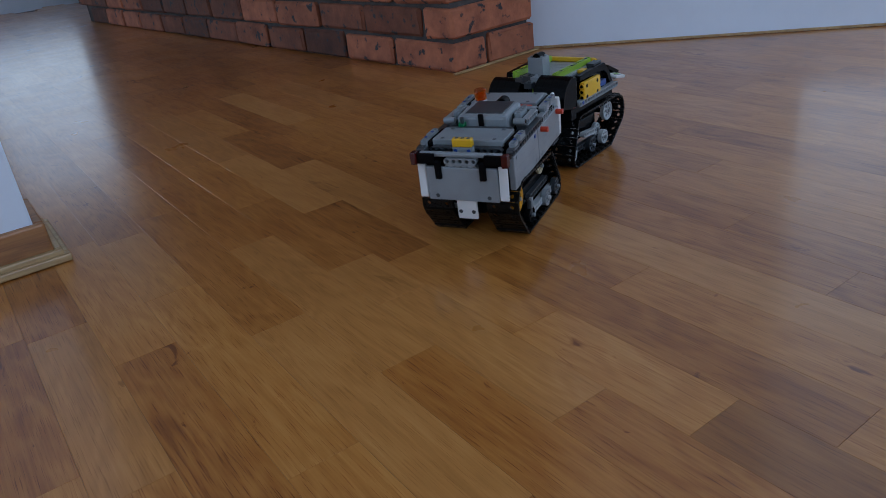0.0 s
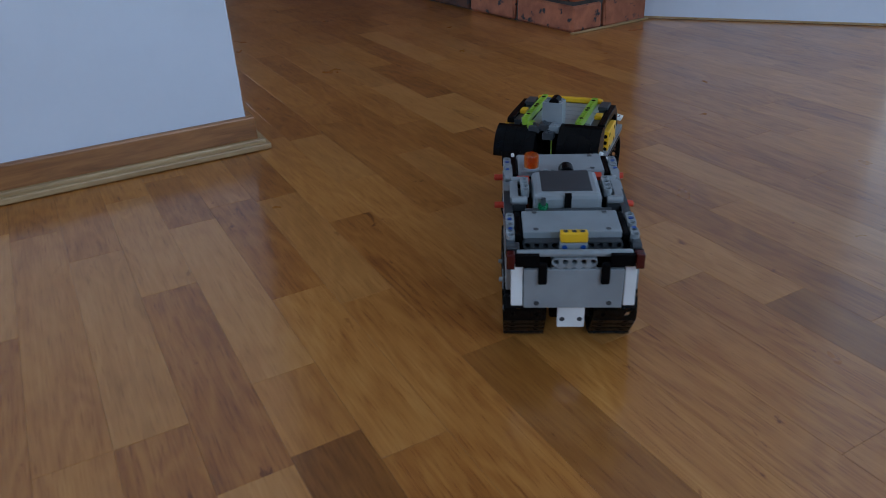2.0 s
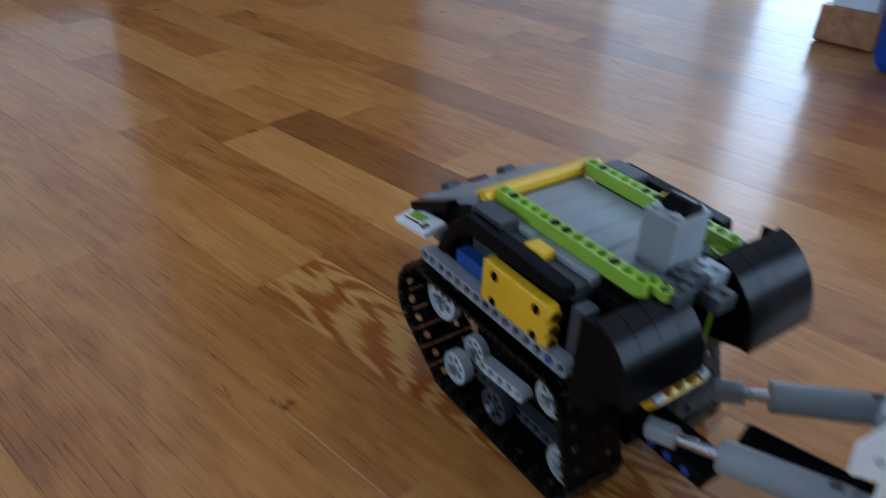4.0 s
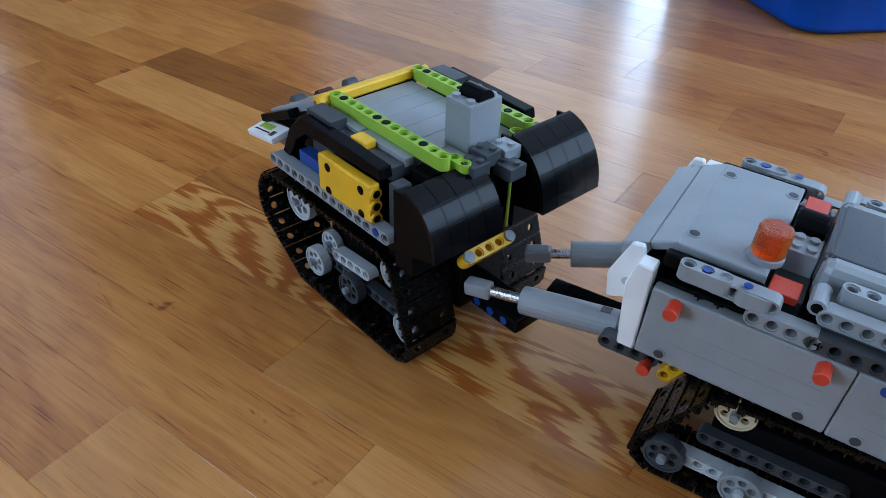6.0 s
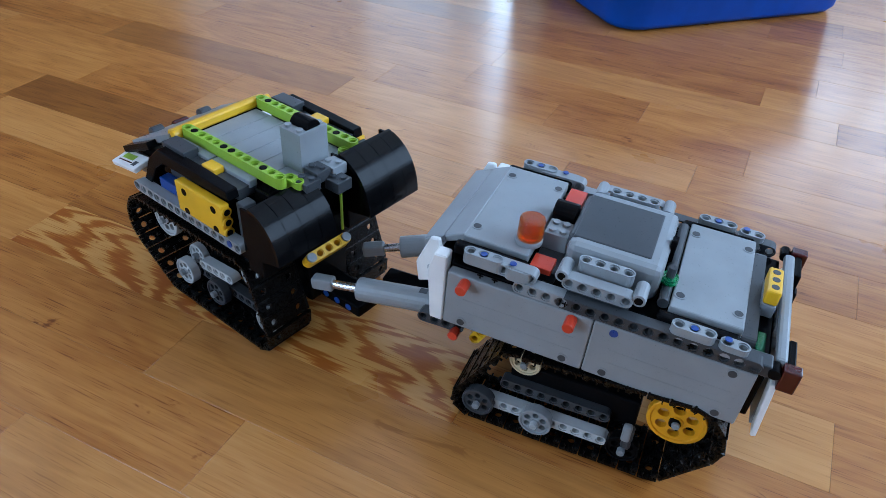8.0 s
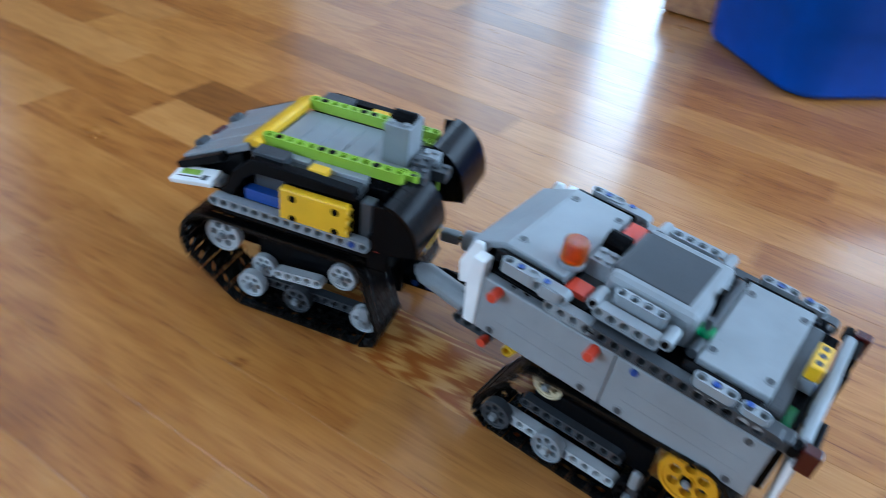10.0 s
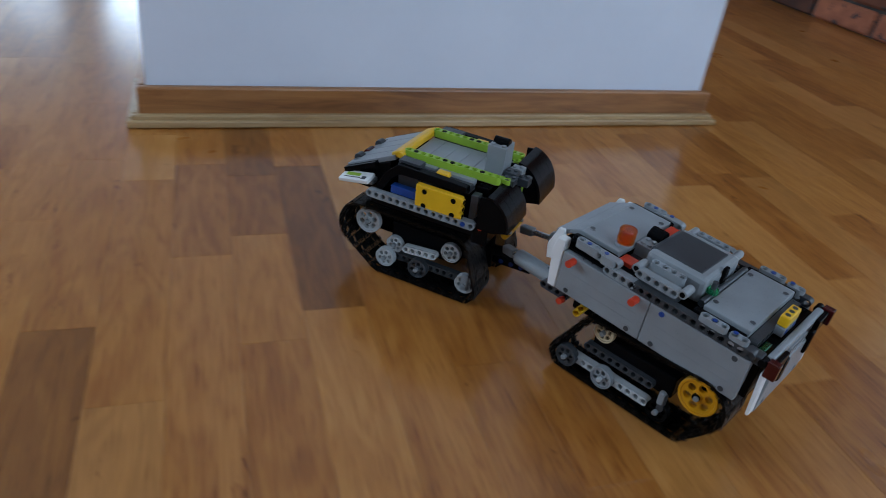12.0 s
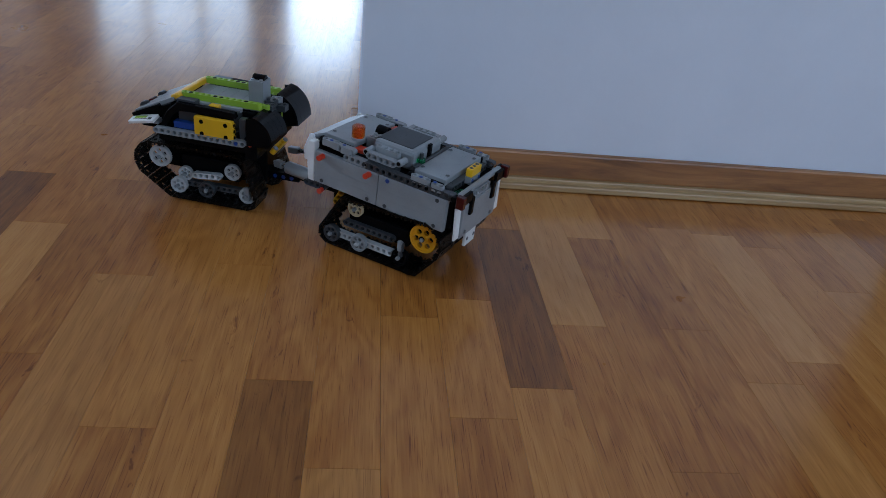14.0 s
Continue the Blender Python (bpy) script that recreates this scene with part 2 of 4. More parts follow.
def trim_wood(name, stops, scale):
    m, nt, b = material(name)
    co = nt.nodes.new("ShaderNodeTexCoord")
    mp = node(nt, "ShaderNodeMapping")
    mp.inputs["Scale"].default_value = scale
    nt.links.new(co.outputs["Object"], mp.inputs["Vector"])
    n = node(nt, "ShaderNodeTexNoise", Scale=1.0, Detail=6.0, Roughness=0.65, Distortion=0.6)
    nt.links.new(mp.outputs["Vector"], n.inputs["Vector"])
    r = ramp(nt, stops)
    nt.links.new(n.outputs["Fac"], r.inputs["Fac"])
    nt.links.new(r.outputs["Color"], b.inputs["Base Color"])
    b.inputs["Roughness"].default_value = 0.35
    bump = node(nt, "ShaderNodeBump", Strength=0.2, Distance=0.0006)
    nt.links.new(n.outputs["Fac"], bump.inputs["Height"])
    nt.links.new(bump.outputs["Normal"], b.inputs["Normal"])
    return m


BOARD = trim_wood("baseboard_wood", ((0.3, (0.16, 0.06, 0.02)), (0.55, (0.36, 0.15, 0.05)), (0.8, (0.46, 0.22, 0.08))), (5, 60, 60))
TRIM = trim_wood("pale_trim_wood", ((0.3, (0.3, 0.17, 0.07)), (0.6, (0.5, 0.33, 0.16)), (0.8, (0.6, 0.43, 0.24))), (6, 90, 90))


def rough_surface(name, a, c, scale, rough, bump_d, spots=None):
    m, nt, b = material(name)
    co = nt.nodes.new("ShaderNodeNewGeometry")
    n = node(nt, "ShaderNodeTexNoise", Scale=scale, Detail=7.0, Roughness=0.65)
    f = node(nt, "ShaderNodeTexNoise", Scale=scale * 12, Detail=3.0)
    nt.links.new(co.outputs["Position"], n.inputs["Vector"])
    nt.links.new(co.outputs["Position"], f.inputs["Vector"])
    r = ramp(nt, ((0.3, a), (0.7, c)))
    nt.links.new(n.outputs["Fac"], r.inputs["Fac"])
    out = r.outputs["Color"]
    if spots:
        info = nt.nodes.new("ShaderNodeObjectInfo")
        hue = node(nt, "ShaderNodeHueSaturation", Saturation=1.1)
        mr = node(nt, "ShaderNodeMapRange")
        mr.inputs["To Min"].default_value, mr.inputs["To Max"].default_value = 0.28, 1.35
        nt.links.new(info.outputs["Random"], mr.inputs["Value"])
        nt.links.new(mr.outputs["Result"], hue.inputs["Value"])
        nt.links.new(out, hue.inputs["Color"])
        v = node(nt, "ShaderNodeTexNoise", Scale=38.0, Detail=4.0)
        nt.links.new(co.outputs["Position"], v.inputs["Vector"])
        vr = ramp(nt, ((0.60, (0, 0, 0)), (0.66, (1, 1, 1))))
        nt.links.new(v.outputs["Fac"], vr.inputs["Fac"])
        mix = nt.nodes.new("ShaderNodeMix")
        mix.data_type = "RGBA"
        nt.links.new(vr.outputs["Color"], mix.inputs["Factor"])
        nt.links.new(hue.outputs["Color"], mix.inputs["A"])
        mix.inputs["B"].default_value = (*spots, 1)
        out = mix.outputs["Result"]
    nt.links.new(out, b.inputs["Base Color"])
    b.inputs["Roughness"].default_value = rough
    bump = node(nt, "ShaderNodeBump", Strength=0.5, Distance=bump_d)
    nt.links.new(f.outputs["Fac"], bump.inputs["Height"])
    nt.links.new(bump.outputs["Normal"], b.inputs["Normal"])
    return m


# white walls, with the blue cast of the daylight mixed into the base colour
PAINT = rough_surface("blue_cast_white_paint", (0.69, 0.73, 0.8), (0.74, 0.78, 0.85), 6, 0.6, 0.0004)
CEIL = rough_surface("white_ceiling_paint", (0.78, 0.78, 0.77), (0.82, 0.82, 0.81), 5, 0.8, 0.0004)
BRICK = rough_surface("chimney_brick", (0.17, 0.062, 0.04), (0.44, 0.17, 0.1), 14, 0.75, 0.002, spots=(0.03, 0.03, 0.035))
MORTAR = rough_surface("grey_mortar", (0.035, 0.03, 0.028), (0.1, 0.085, 0.075), 20, 0.9, 0.002)
GAP = rough_surface("subfloor", (0.03, 0.02, 0.012), (0.05, 0.03, 0.02), 20, 0.9, 0.0005)
FRAME = rough_surface("white_window_paint", (0.7, 0.7, 0.7), (0.78, 0.78, 0.78), 8, 0.45, 0.0003)


# ---- mesh helpers ----
def part(name, bm, mat, parent=None, label="", smooth=False):
    me = bpy.data.meshes.new(name)
    bm.normal_update()
    bm.to_mesh(me)
    bm.free()
    if smooth:
        for p in me.polygons:
            p.use_smooth = True
    me.materials.append(mat)
    ob = new(name, me)
    if parent:
        ob.parent = parent
    if label:
        tagged(ob, label)
    return ob


def shared(name, me, parent, m):
    ob = new(name, me)
    ob.parent = parent
    ob.matrix_basis = m
    return ob


def box(x0, x1, y0, y1, z0, z1, bevel=0.0, segs=2, bm=None, m=None):
    own = bmesh.new()
    bmesh.ops.create_cube(own, size=1.0)
    for v in own.verts:
        v.co = Vector((x0 + (v.co.x + 0.5) * (x1 - x0), y0 + (v.co.y + 0.5) * (y1 - y0), z0 + (v.co.z + 0.5) * (z1 - z0)))
    if bevel:
        bmesh.ops.bevel(own, geom=own.edges[:], offset=bevel, segments=segs, affect="EDGES", profile=0.5)
    if m is not None:
        own.transform(m)
    if bm is None:
        return own
    join(bm, own)
    return bm


def join(bm, other):
    me = bpy.data.meshes.new("tmp")
    other.to_mesh(me)
    other.free()
    bm.from_mesh(me)
    bpy.data.meshes.remove(me)
    return bm


def cyl(p, axis, r, h, segs=20, bm=None, r2=None, bevel=0.0):
    """A cylinder from p along axis ('x', 'y', 'z'), h long."""
    own = bmesh.new()
    bmesh.ops.create_cone(own, cap_ends=True, segments=segs, radius1=r, radius2=r if r2 is None else r2, depth=h)
    if bevel:
        caps = [e for e in own.edges if abs(e.verts[0].co.z - e.verts[1].co.z) < 1e-9]
        bmesh.ops.bevel(own, geom=caps, offset=bevel, segments=2, affect="EDGES", profile=0.5)
    own.transform(Matrix.Translation((0, 0, h / 2)))
    turn = {"x": Matrix.Rotation(radians(90), 4, "Y"), "y": Matrix.Rotation(radians(-90), 4, "X"), "z": Matrix.Identity(4)}[axis]
    own.transform(Matrix.Translation(p) @ turn)
    if bm is None:
        return own
    return join(bm, own)


def prism(points, y0, y1, bevel=0.0, bm=None):
    """An outline in x and z, extruded from y0 to y1."""
    own = bmesh.new()
    a = [own.verts.new((x, y0, z)) for x, z in points]
    b = [own.verts.new((x, y1, z)) for x, z in points]
    n = len(points)
    own.faces.new(a)
    own.faces.new(b[::-1])
    for i in range(n):
        own.faces.new((a[i], b[i], b[(i + 1) % n], a[(i + 1) % n]))
    bmesh.ops.recalc_face_normals(own, faces=own.faces[:])
    if bevel:
        bmesh.ops.bevel(own, geom=own.edges[:], offset=bevel, segments=1, affect="EDGES")
    if bm is None:
        return own
    return join(bm, own)


def beam(n, half=0.48, hole=0.29, rim=0.38):
    """A studless beam of n holes along x (first hole at 0), holes along y, with rims sunk round each hole. In studs."""
    bm = bmesh.new()
    K = 16
    for c in range(n):
        ring = []
        for k in range(K):
            a = 2 * math.pi * k / K
            ca, sa = math.cos(a), math.sin(a)
            if (c == 0 and ca < 0) or (c == n - 1 and ca > 0):
                ox, oz = ca * half, sa * half
            else:
                s = max(abs(ca), abs(sa))
                ox, oz = 0.5 * ca / s, half * sa / s
            ring.append((ox, oz, ca, sa))
        for side in (-1, 1):
            y = half * side
            loops = []
            for rad, dy in ((None, 0), (rim, 0), (rim, -0.1), (hole, -0.1), (hole, -half)):
                vs = []
                for ox, oz, ca, sa in ring:
                    if rad is None:
                        vs.append(bm.verts.new((c + ox, y, oz)))
                    else:
                        vs.append(bm.verts.new((c + ca * rad, y + dy * side, sa * rad)))
                loops.append(vs)
            for a, b in zip(loops, loops[1:]):
                for k in range(K):
                    f = (a[k], a[(k + 1) % K], b[(k + 1) % K], b[k])
                    bm.faces.new(f if side < 0 else f[::-1])
        for k in range(K):
            o1, o2 = ring[k], ring[(k + 1) % K]
            inner = (o1[0] > 0.499 and o2[0] > 0.499) or (o1[0] < -0.499 and o2[0] < -0.499)
            if inner:
                continue
            q = [bm.verts.new((c + o[0], y, o[1])) for o, y in ((o1, -half), (o1, half), (o2, half), (o2, -half))]
            bm.faces.new(q)
    bmesh.ops.remove_doubles(bm, verts=bm.verts[:], dist=1e-4)
    return bm


U = 0.008


def studs(bm, m=None):
    """From studs to metres, after an optional move in studs."""
    if m is not None:
        bm.transform(m)
    bm.transform(Matrix.Scale(U, 4))
    return bm


def T(x, y, z, rx=0, ry=0, rz=0):
    return pose(x, y, z, rx, ry, rz)


# ---- the room ----
def structure(name, bm, mat, label, category):
    return tagged(part(name, bm, mat), label, category, kind="structure")


XW, XE, YS, YN, H = -3.2, 3.05, -3.0, 4.6, 2.4
FZ = -0.012


def wall_with_opening(name, axis, at, a0, a1, o0, o1, z0, z1, out, label):
    """A wall at x or y = at, from a0 to a1 along the other axis, with a window from o0 to o1, z0 to z1."""
    bm = bmesh.new()
    lo, hi = (at, at + 0.15 * out) if out > 0 else (at + 0.15 * out, at)
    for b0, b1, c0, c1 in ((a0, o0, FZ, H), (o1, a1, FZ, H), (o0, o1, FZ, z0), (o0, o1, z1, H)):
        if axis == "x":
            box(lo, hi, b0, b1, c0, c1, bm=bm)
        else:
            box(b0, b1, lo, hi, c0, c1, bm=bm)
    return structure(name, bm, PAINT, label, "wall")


def window(name, axis, at, out, o0, o1, z0, z1):
    """Frame bars in the opening and a sill."""
    root = tagged(new(name), "white-painted window frame out of view, daylight outside", "window", kind="structure")
    lo, hi = at + 0.015 * out, at + 0.055 * out
    lo, hi = min(lo, hi), max(lo, hi)
    n = 3 if o1 - o0 > 1 else 1
    bars = [(o0 + (o1 - o0) * k / n - 0.025, o0 + (o1 - o0) * k / n + 0.025, z0, z1) for k in range(1, n)]
    bars += [(o0, o0 + 0.05, z0, z1), (o1 - 0.05, o1, z0, z1)]
    for b0, b1, c0, c1 in bars:
        part("window_frame", box(lo, hi, b0, b1, c0, c1, 0.006) if axis == "x" else box(b0, b1, lo, hi, c0, c1, 0.006), FRAME, root)
    for c0, c1 in ((z0, z0 + 0.05), (z1 - 0.05, z1)):
        part("window_frame", box(lo - 0.002, hi + 0.002, o0, o1, c0, c1, 0.006) if axis == "x" else box(o0, o1, lo - 0.002, hi + 0.002, c0, c1, 0.006), FRAME, root)
    return root


# openings in the east and west walls are added to hold the fill lamps
wall_with_opening("wall_east", "x", XE, YS, YN, -2.7, -1.5, 0.9, 1.9, 1, "white painted wall with an added window opening")
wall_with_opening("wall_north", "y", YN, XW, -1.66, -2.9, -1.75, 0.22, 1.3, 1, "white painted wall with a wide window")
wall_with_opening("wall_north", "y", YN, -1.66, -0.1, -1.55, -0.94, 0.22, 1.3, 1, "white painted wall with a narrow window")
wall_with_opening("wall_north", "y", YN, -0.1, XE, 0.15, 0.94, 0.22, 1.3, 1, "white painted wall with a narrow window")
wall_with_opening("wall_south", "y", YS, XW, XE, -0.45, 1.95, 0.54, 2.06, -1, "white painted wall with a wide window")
wall_with_opening("wall_west", "x", XW, YS, YN, -0.25, 1.25, 0.6, 1.7, -1, "white painted wall with an added window opening")
structure("ceiling", box(XW, XE, YS, YN, H + 0.002, H + 0.12), CEIL, "plain white painted ceiling", "ceiling")
# frame of the added east opening
window("fill_window_east", "x", XE, 1, -2.7, -1.5, 0.9, 1.9)
window("window_2", "y", YN, 1, -1.55, -0.94, 0.22, 1.3)
window("window_6", "y", YN, 1, -2.9, -1.75, 0.22, 1.3)
window("window_4", "y", YN, 1, 0.15, 0.94, 0.22, 1.3)
# frame of the added west opening
window("fill_window_west", "x", XW, -1, -0.25, 1.25, 0.6, 1.7)
window("window_3", "y", YS, -1, -0.45, 1.95, 0.54, 2.06)


# the wall stub with its baseboard and pale trim
SX0, SX1, SY0, SY1 = -0.925, -0.028, 0.022, 0.142


def stub_wall(name, x0, x1, y0, y1, label):
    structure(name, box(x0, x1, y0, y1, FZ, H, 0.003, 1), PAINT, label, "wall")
    b, t = 0.012, 0.028
    bm = bmesh.new()
    box(x0 - b, x1 + b, y0 - b, y0, 0.002, 0.055, 0.003, 2, bm)
    box(x0 - b, x1 + b, y1, y1 + b, 0.002, 0.055, 0.003, 2, bm)
    box(x0 - b, x0, y0 + 0.0005, y1 - 0.0005, 0.002, 0.055, 0.003, 2, bm)
    box(x1, x1 + b, y0 + 0.0005, y1 - 0.0005, 0.002, 0.055, 0.003, 2, bm)
    structure("baseboard", bm, BOARD, "brown stained wooden baseboard round a white wall end", "baseboard")
    # stepped trim: two ledges all round
    for d, h, g in ((t, 0.011, 0.0), (t - 0.007, 0.018, 0.0004)):
        bm = bmesh.new()
        o = b + d - 0.012 + g
        box(x0 - o, x1 + o, y0 - o, y0 - b - 0.0003, 0.001, h, 0.002, 2, bm)
        box(x0 - o, x1 + o, y1 + b + 0.0003, y1 + o, 0.001, h, 0.002, 2, bm)
        box(x0 - o, x0 - b - 0.0003, y0 - b, y1 + b, 0.001, h, 0.002, 2, bm)
        box(x1 + b + 0.0003, x1 + o, y0 - b, y1 + b, 0.001, h, 0.002, 2, bm)
        structure("trim", bm, TRIM, "pale unfinished wooden floor trim along the baseboard", "trim")


stub_wall("wall_stub", SX0, SX1, SY0, SY1, "white painted free-standing wall end with brown baseboard")
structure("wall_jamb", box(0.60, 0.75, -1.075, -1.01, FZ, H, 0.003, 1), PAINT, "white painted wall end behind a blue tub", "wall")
bm = box(0.588, 0.60, -1.087, -0.998, 0.002, 0.055, 0.003)
box(0.6002, 0.762, -1.01, -0.998, 0.002, 0.055, 0.003, 2, bm)
box(0.6002, 0.762, -1.087, -1.075, 0.002, 0.055, 0.003, 2, bm)
structure("baseboard", bm, BOARD, "brown stained wooden baseboard round a white wall end", "baseboard")

# the slanted white wall that meets the chimney
WALL_END = 2.1
bm = bmesh.new()
for x0, x1, z0, z1 in ((0, 0.60, FZ, H), (1.51, WALL_END, FZ, H), (0.60, 1.51, FZ, 0.1), (0.60, 1.51, 1.86, H)):
    box(x0, x1, 0.0, 0.1, z0, z1, bm=bm)
bm.transform(DOOR)
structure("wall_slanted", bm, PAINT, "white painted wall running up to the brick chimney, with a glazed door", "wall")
structure("baseboard", box(0.0, WALL_END, -0.004, -0.0005, 0.0012, 0.006, m=DOOR), TRIM, "thin pale strip at the foot of a white wall", "baseboard")
glazed = tagged(new("door_1"), "white-painted glazed door with two tall panes, daylight outside", "door", kind="structure")
for x0, x1, z0, z1 in ((0.602, 0.645, 0.102, 1.858), (0.97, 1.135, 0.102, 1.858), (1.465, 1.508, 0.102, 1.858)):
    part("door_frame", box(x0, x1, 0.02, 0.06, z0, z1, 0.005, m=DOOR), FRAME, glazed)
for x0, x1 in ((0.646, 0.969), (1.136, 1.464)):
    for z0, z1 in ((0.102, 0.14), (1.81, 1.858)):
        part("door_rail", box(x0, x1, 0.02, 0.06, z0, z1, 0.005, m=DOOR), FRAME, glazed)

# ---- chimney of brick ----
CH = pose(0.903, 0.35, 0, 0, 0, 4.5)
chimney = structure("wall_chimney", box(0.012, 0.252, 0.012, 2.75, FZ, H), MORTAR, "red-brown brick chimney wall with dark scorched bricks and grey mortar", "chimney")
chimney.matrix_basis = CH
rng = random.Random(4)
brick_meshes = []
for L in (0.225, 0.205, 0.155, 0.262):
    for v in range(3):
        bm = box(-L / 2, L / 2, -0.05, 0.05, -0.0335, 0.0335, 0.006, 1)
        for q in bm.verts:
            q.co += Vector([rng.uniform(-0.0022, 0.0022) for _ in range(3)])
        me = bpy.data.meshes.new("brick")
        bm.to_mesh(me)
        bm.free()
        me.materials.append(BRICK)
        brick_meshes.append((L, me))


def course(z, row, as_parts, bm_rest):
    """One course: along the long side (facing -x) and along the short end (facing -y), the corner bricks laid in turn."""
    odd = row % 2
    y = 0.112 if odd else 0.0
    while y < 2.65:
        L, me = brick_meshes[rng.randrange(6)]
        m = pose(0.05 + rng.uniform(-0.004, 0.004), y + L / 2 + 0.002, z, rng.uniform(-0.6, 0.6), rng.uniform(-0.8, 0.8), 90 + rng.uniform(-0.5, 0.5))
        place_brick(me, m, as_parts, bm_rest)
        y += L + 0.011
    L, me = brick_meshes[(9 if odd else 6) + rng.randrange(3)]
    m = pose((0.0 if odd else 0.111) + L / 2, 0.05 + rng.uniform(-0.003, 0.003), z, rng.uniform(-0.5, 0.5), 0, rng.uniform(-0.5, 0.5))
    place_brick(me, m, as_parts, bm_rest)


def place_brick(me, m, as_parts, bm_rest):
    if as_parts:
        shared("brick", me, chimney, m)
    else:
        k = len(bm_rest.verts)
        bm_rest.from_mesh(me)
        bm_rest.verts.ensure_lookup_table()
        for v in bm_rest.verts[k:]:
            v.co = m @ v.co


rest = bmesh.new()
for row in range(31):
    course(0.035 + 0.0755 * row, row, row < 8, rest)
ob = part("bricks_above", rest, BRICK, chimney)
ob["kind"] = "stuff"
structure("trim", box(-0.008, 0.27, -0.008, -0.0005, 0.0012, 0.005, m=CH), TRIM, "thin pale strip at the foot of the chimney", "trim")


# ---- the blue tub ----
def storage_tub():
    root = tagged(new("storage_tub"), "blue plastic storage tub with rounded corners on the wooden floor", "storage tub")
    root.matrix_basis = pose(0.352, -1.268, 0, 0, 0, -44)

    def outline(w, d, r, z, grow):
        pts = []
        for cx, cy, a0 in ((w - r, r, -90), (w - r, d - r, 0), (r, d - r, 90), (r, r, 180)):
            for k in range(7):
                a = radians(a0 + 15 * k)
                pts.append((cx + math.cos(a) * (r + grow), cy + math.sin(a) * (r + grow), z))
        return pts

    W, D, R = 0.42, 0.26, 0.05
    bm = bmesh.new()
    loops = []
    for z, g in ((0.001, -0.018), (0.003, -0.008), (0.012, 0.0), (0.1, 0.007), (0.101, 0.01), (0.2, 0.018), (0.205, 0.03), (0.222, 0.03), (0.222, 0.012), (0.2, 0.012), (0.016, -0.006)):
        loops.append([bm.verts.new(p) for p in outline(W, D, R, z, g)])
    for a, b in zip(loops, loops[1:]):
        n = len(a)
        for k in range(n):
            bm.faces.new((a[k], a[(k + 1) % n], b[(k + 1) % n], b[k]))
    bm.faces.new(loops[0][::-1])
    bm.faces.new(loops[-1])
    part("body", bm, TUB, root, smooth=True)
    for y in (-0.031, D + 0.004):
        part("handle", box(W * 0.3, W * 0.7, y, y + 0.027, 0.17, 0.2, 0.008, 2), TUB, root)
    return root


storage_tub()

# ---- toy vehicle, in studs of 8 mm ----
front = tagged(new("toy_tracked_tractor"), "black, lime and yellow brick-built tracked tractor unit, towing a grey trailer", "toy vehicle")
rear = tagged(new("toy_tracked_trailer"), "grey brick-built tracked trailer unit with orange beacon, hitched to a tractor", "toy vehicle")


def P(root, name, bm, mat, m=None, label="", smooth=False):
    return part(name, studs(bm, m), mat, root, label, smooth)


def bevel_box(*a, b=0.08, bm=None, m=None):
    return box(*a, b, 2, bm, m)


def wheel(r, w=0.9, holes=6, hub=0.32):
    """A pulley wheel with round holes right through, a raised rim and a hub; its axle along y, centred."""
    bm = bmesh.new()
    lim, r0, r1 = math.pi / holes, r * 0.24, r * 0.84
    rc, dr, hr = (r0 + r1) / 2, (r1 - r0) / 2, r * 0.2
    walkround = [(-1 + j / 2, -1) for j in range(4)] + [(1, -1 + j / 2) for j in range(4)] + [(1 - j / 2, 1) for j in range(4)] + [(-1, 1 - j / 2) for j in range(4)]
    thetas = [2 * math.pi * k / holes + (-1 + j / 2) * lim for k in range(holes) for j in range(4)]
    for side in (-1, 1):
        y, yf = side * w / 2, side * (w / 2 - 0.12)

        def quads(a, b, flip):
            n = len(a)
            for k in range(n):
                f = (a[k], a[(k + 1) % n], b[(k + 1) % n], b[k])
                bm.faces.new(f[::-1] if flip else f)

        for k in range(holes):
            a0 = 2 * math.pi * k / holes
            outer, inner, back = [], [], []
            for u, v in walkround:
                th, rad = a0 + u * lim, rc + v * dr
                outer.append(bm.verts.new((math.cos(th) * rad, yf, math.sin(th) * rad)))
                q = math.atan2(v, u)
                du, dv = math.cos(q) * hr, math.sin(q) * hr
                px = math.cos(a0) * (rc + dv) - math.sin(a0) * du
                pz = math.sin(a0) * (rc + dv) + math.cos(a0) * du
                inner.append(bm.verts.new((px, yf, pz)))
                back.append(bm.verts.new((px, 0, pz)))
            quads(outer, inner, side < 0)
            quads(inner, back, side < 0)
        rings = [[bm.verts.new((math.cos(t) * pr, py, math.sin(t) * pr)) for t in thetas] for pr, py in ((r1, yf), (r * 0.87, y), (r * 0.97, y), (r, y - side * 0.06), (r, 0))]
        for a, b in zip(rings, rings[1:]):
            quads(a, b, side > 0)
        hubs = [[bm.verts.new((math.cos(t) * pr, py, math.sin(t) * pr)) for t in thetas] for pr, py in ((r0, yf), (r0 * 0.9, y + side * 0.05), (r0 * 0.5, y + side * 0.05))]
        for a, b in zip(hubs, hubs[1:]):
            quads(a, b, side < 0)
        bm.faces.new(hubs[-1] if side < 0 else hubs[-1][::-1])
    bmesh.ops.remove_doubles(bm, verts=bm.verts[:], dist=1e-3)
    bmesh.ops.recalc_face_normals(bm, faces=bm.faces[:])
    return bm


def axle_tip(r=0.3, h=0.7):
    bm = cyl((0, 0, 0), "y", r, h, 14, bevel=0.05)
    box(-0.22, 0.22, h - 0.04, h + 0.03, -0.06, 0.06, bm=bm)
    box(-0.06, 0.06, h - 0.04, h + 0.03, -0.22, 0.22, bm=bm)
    return bm


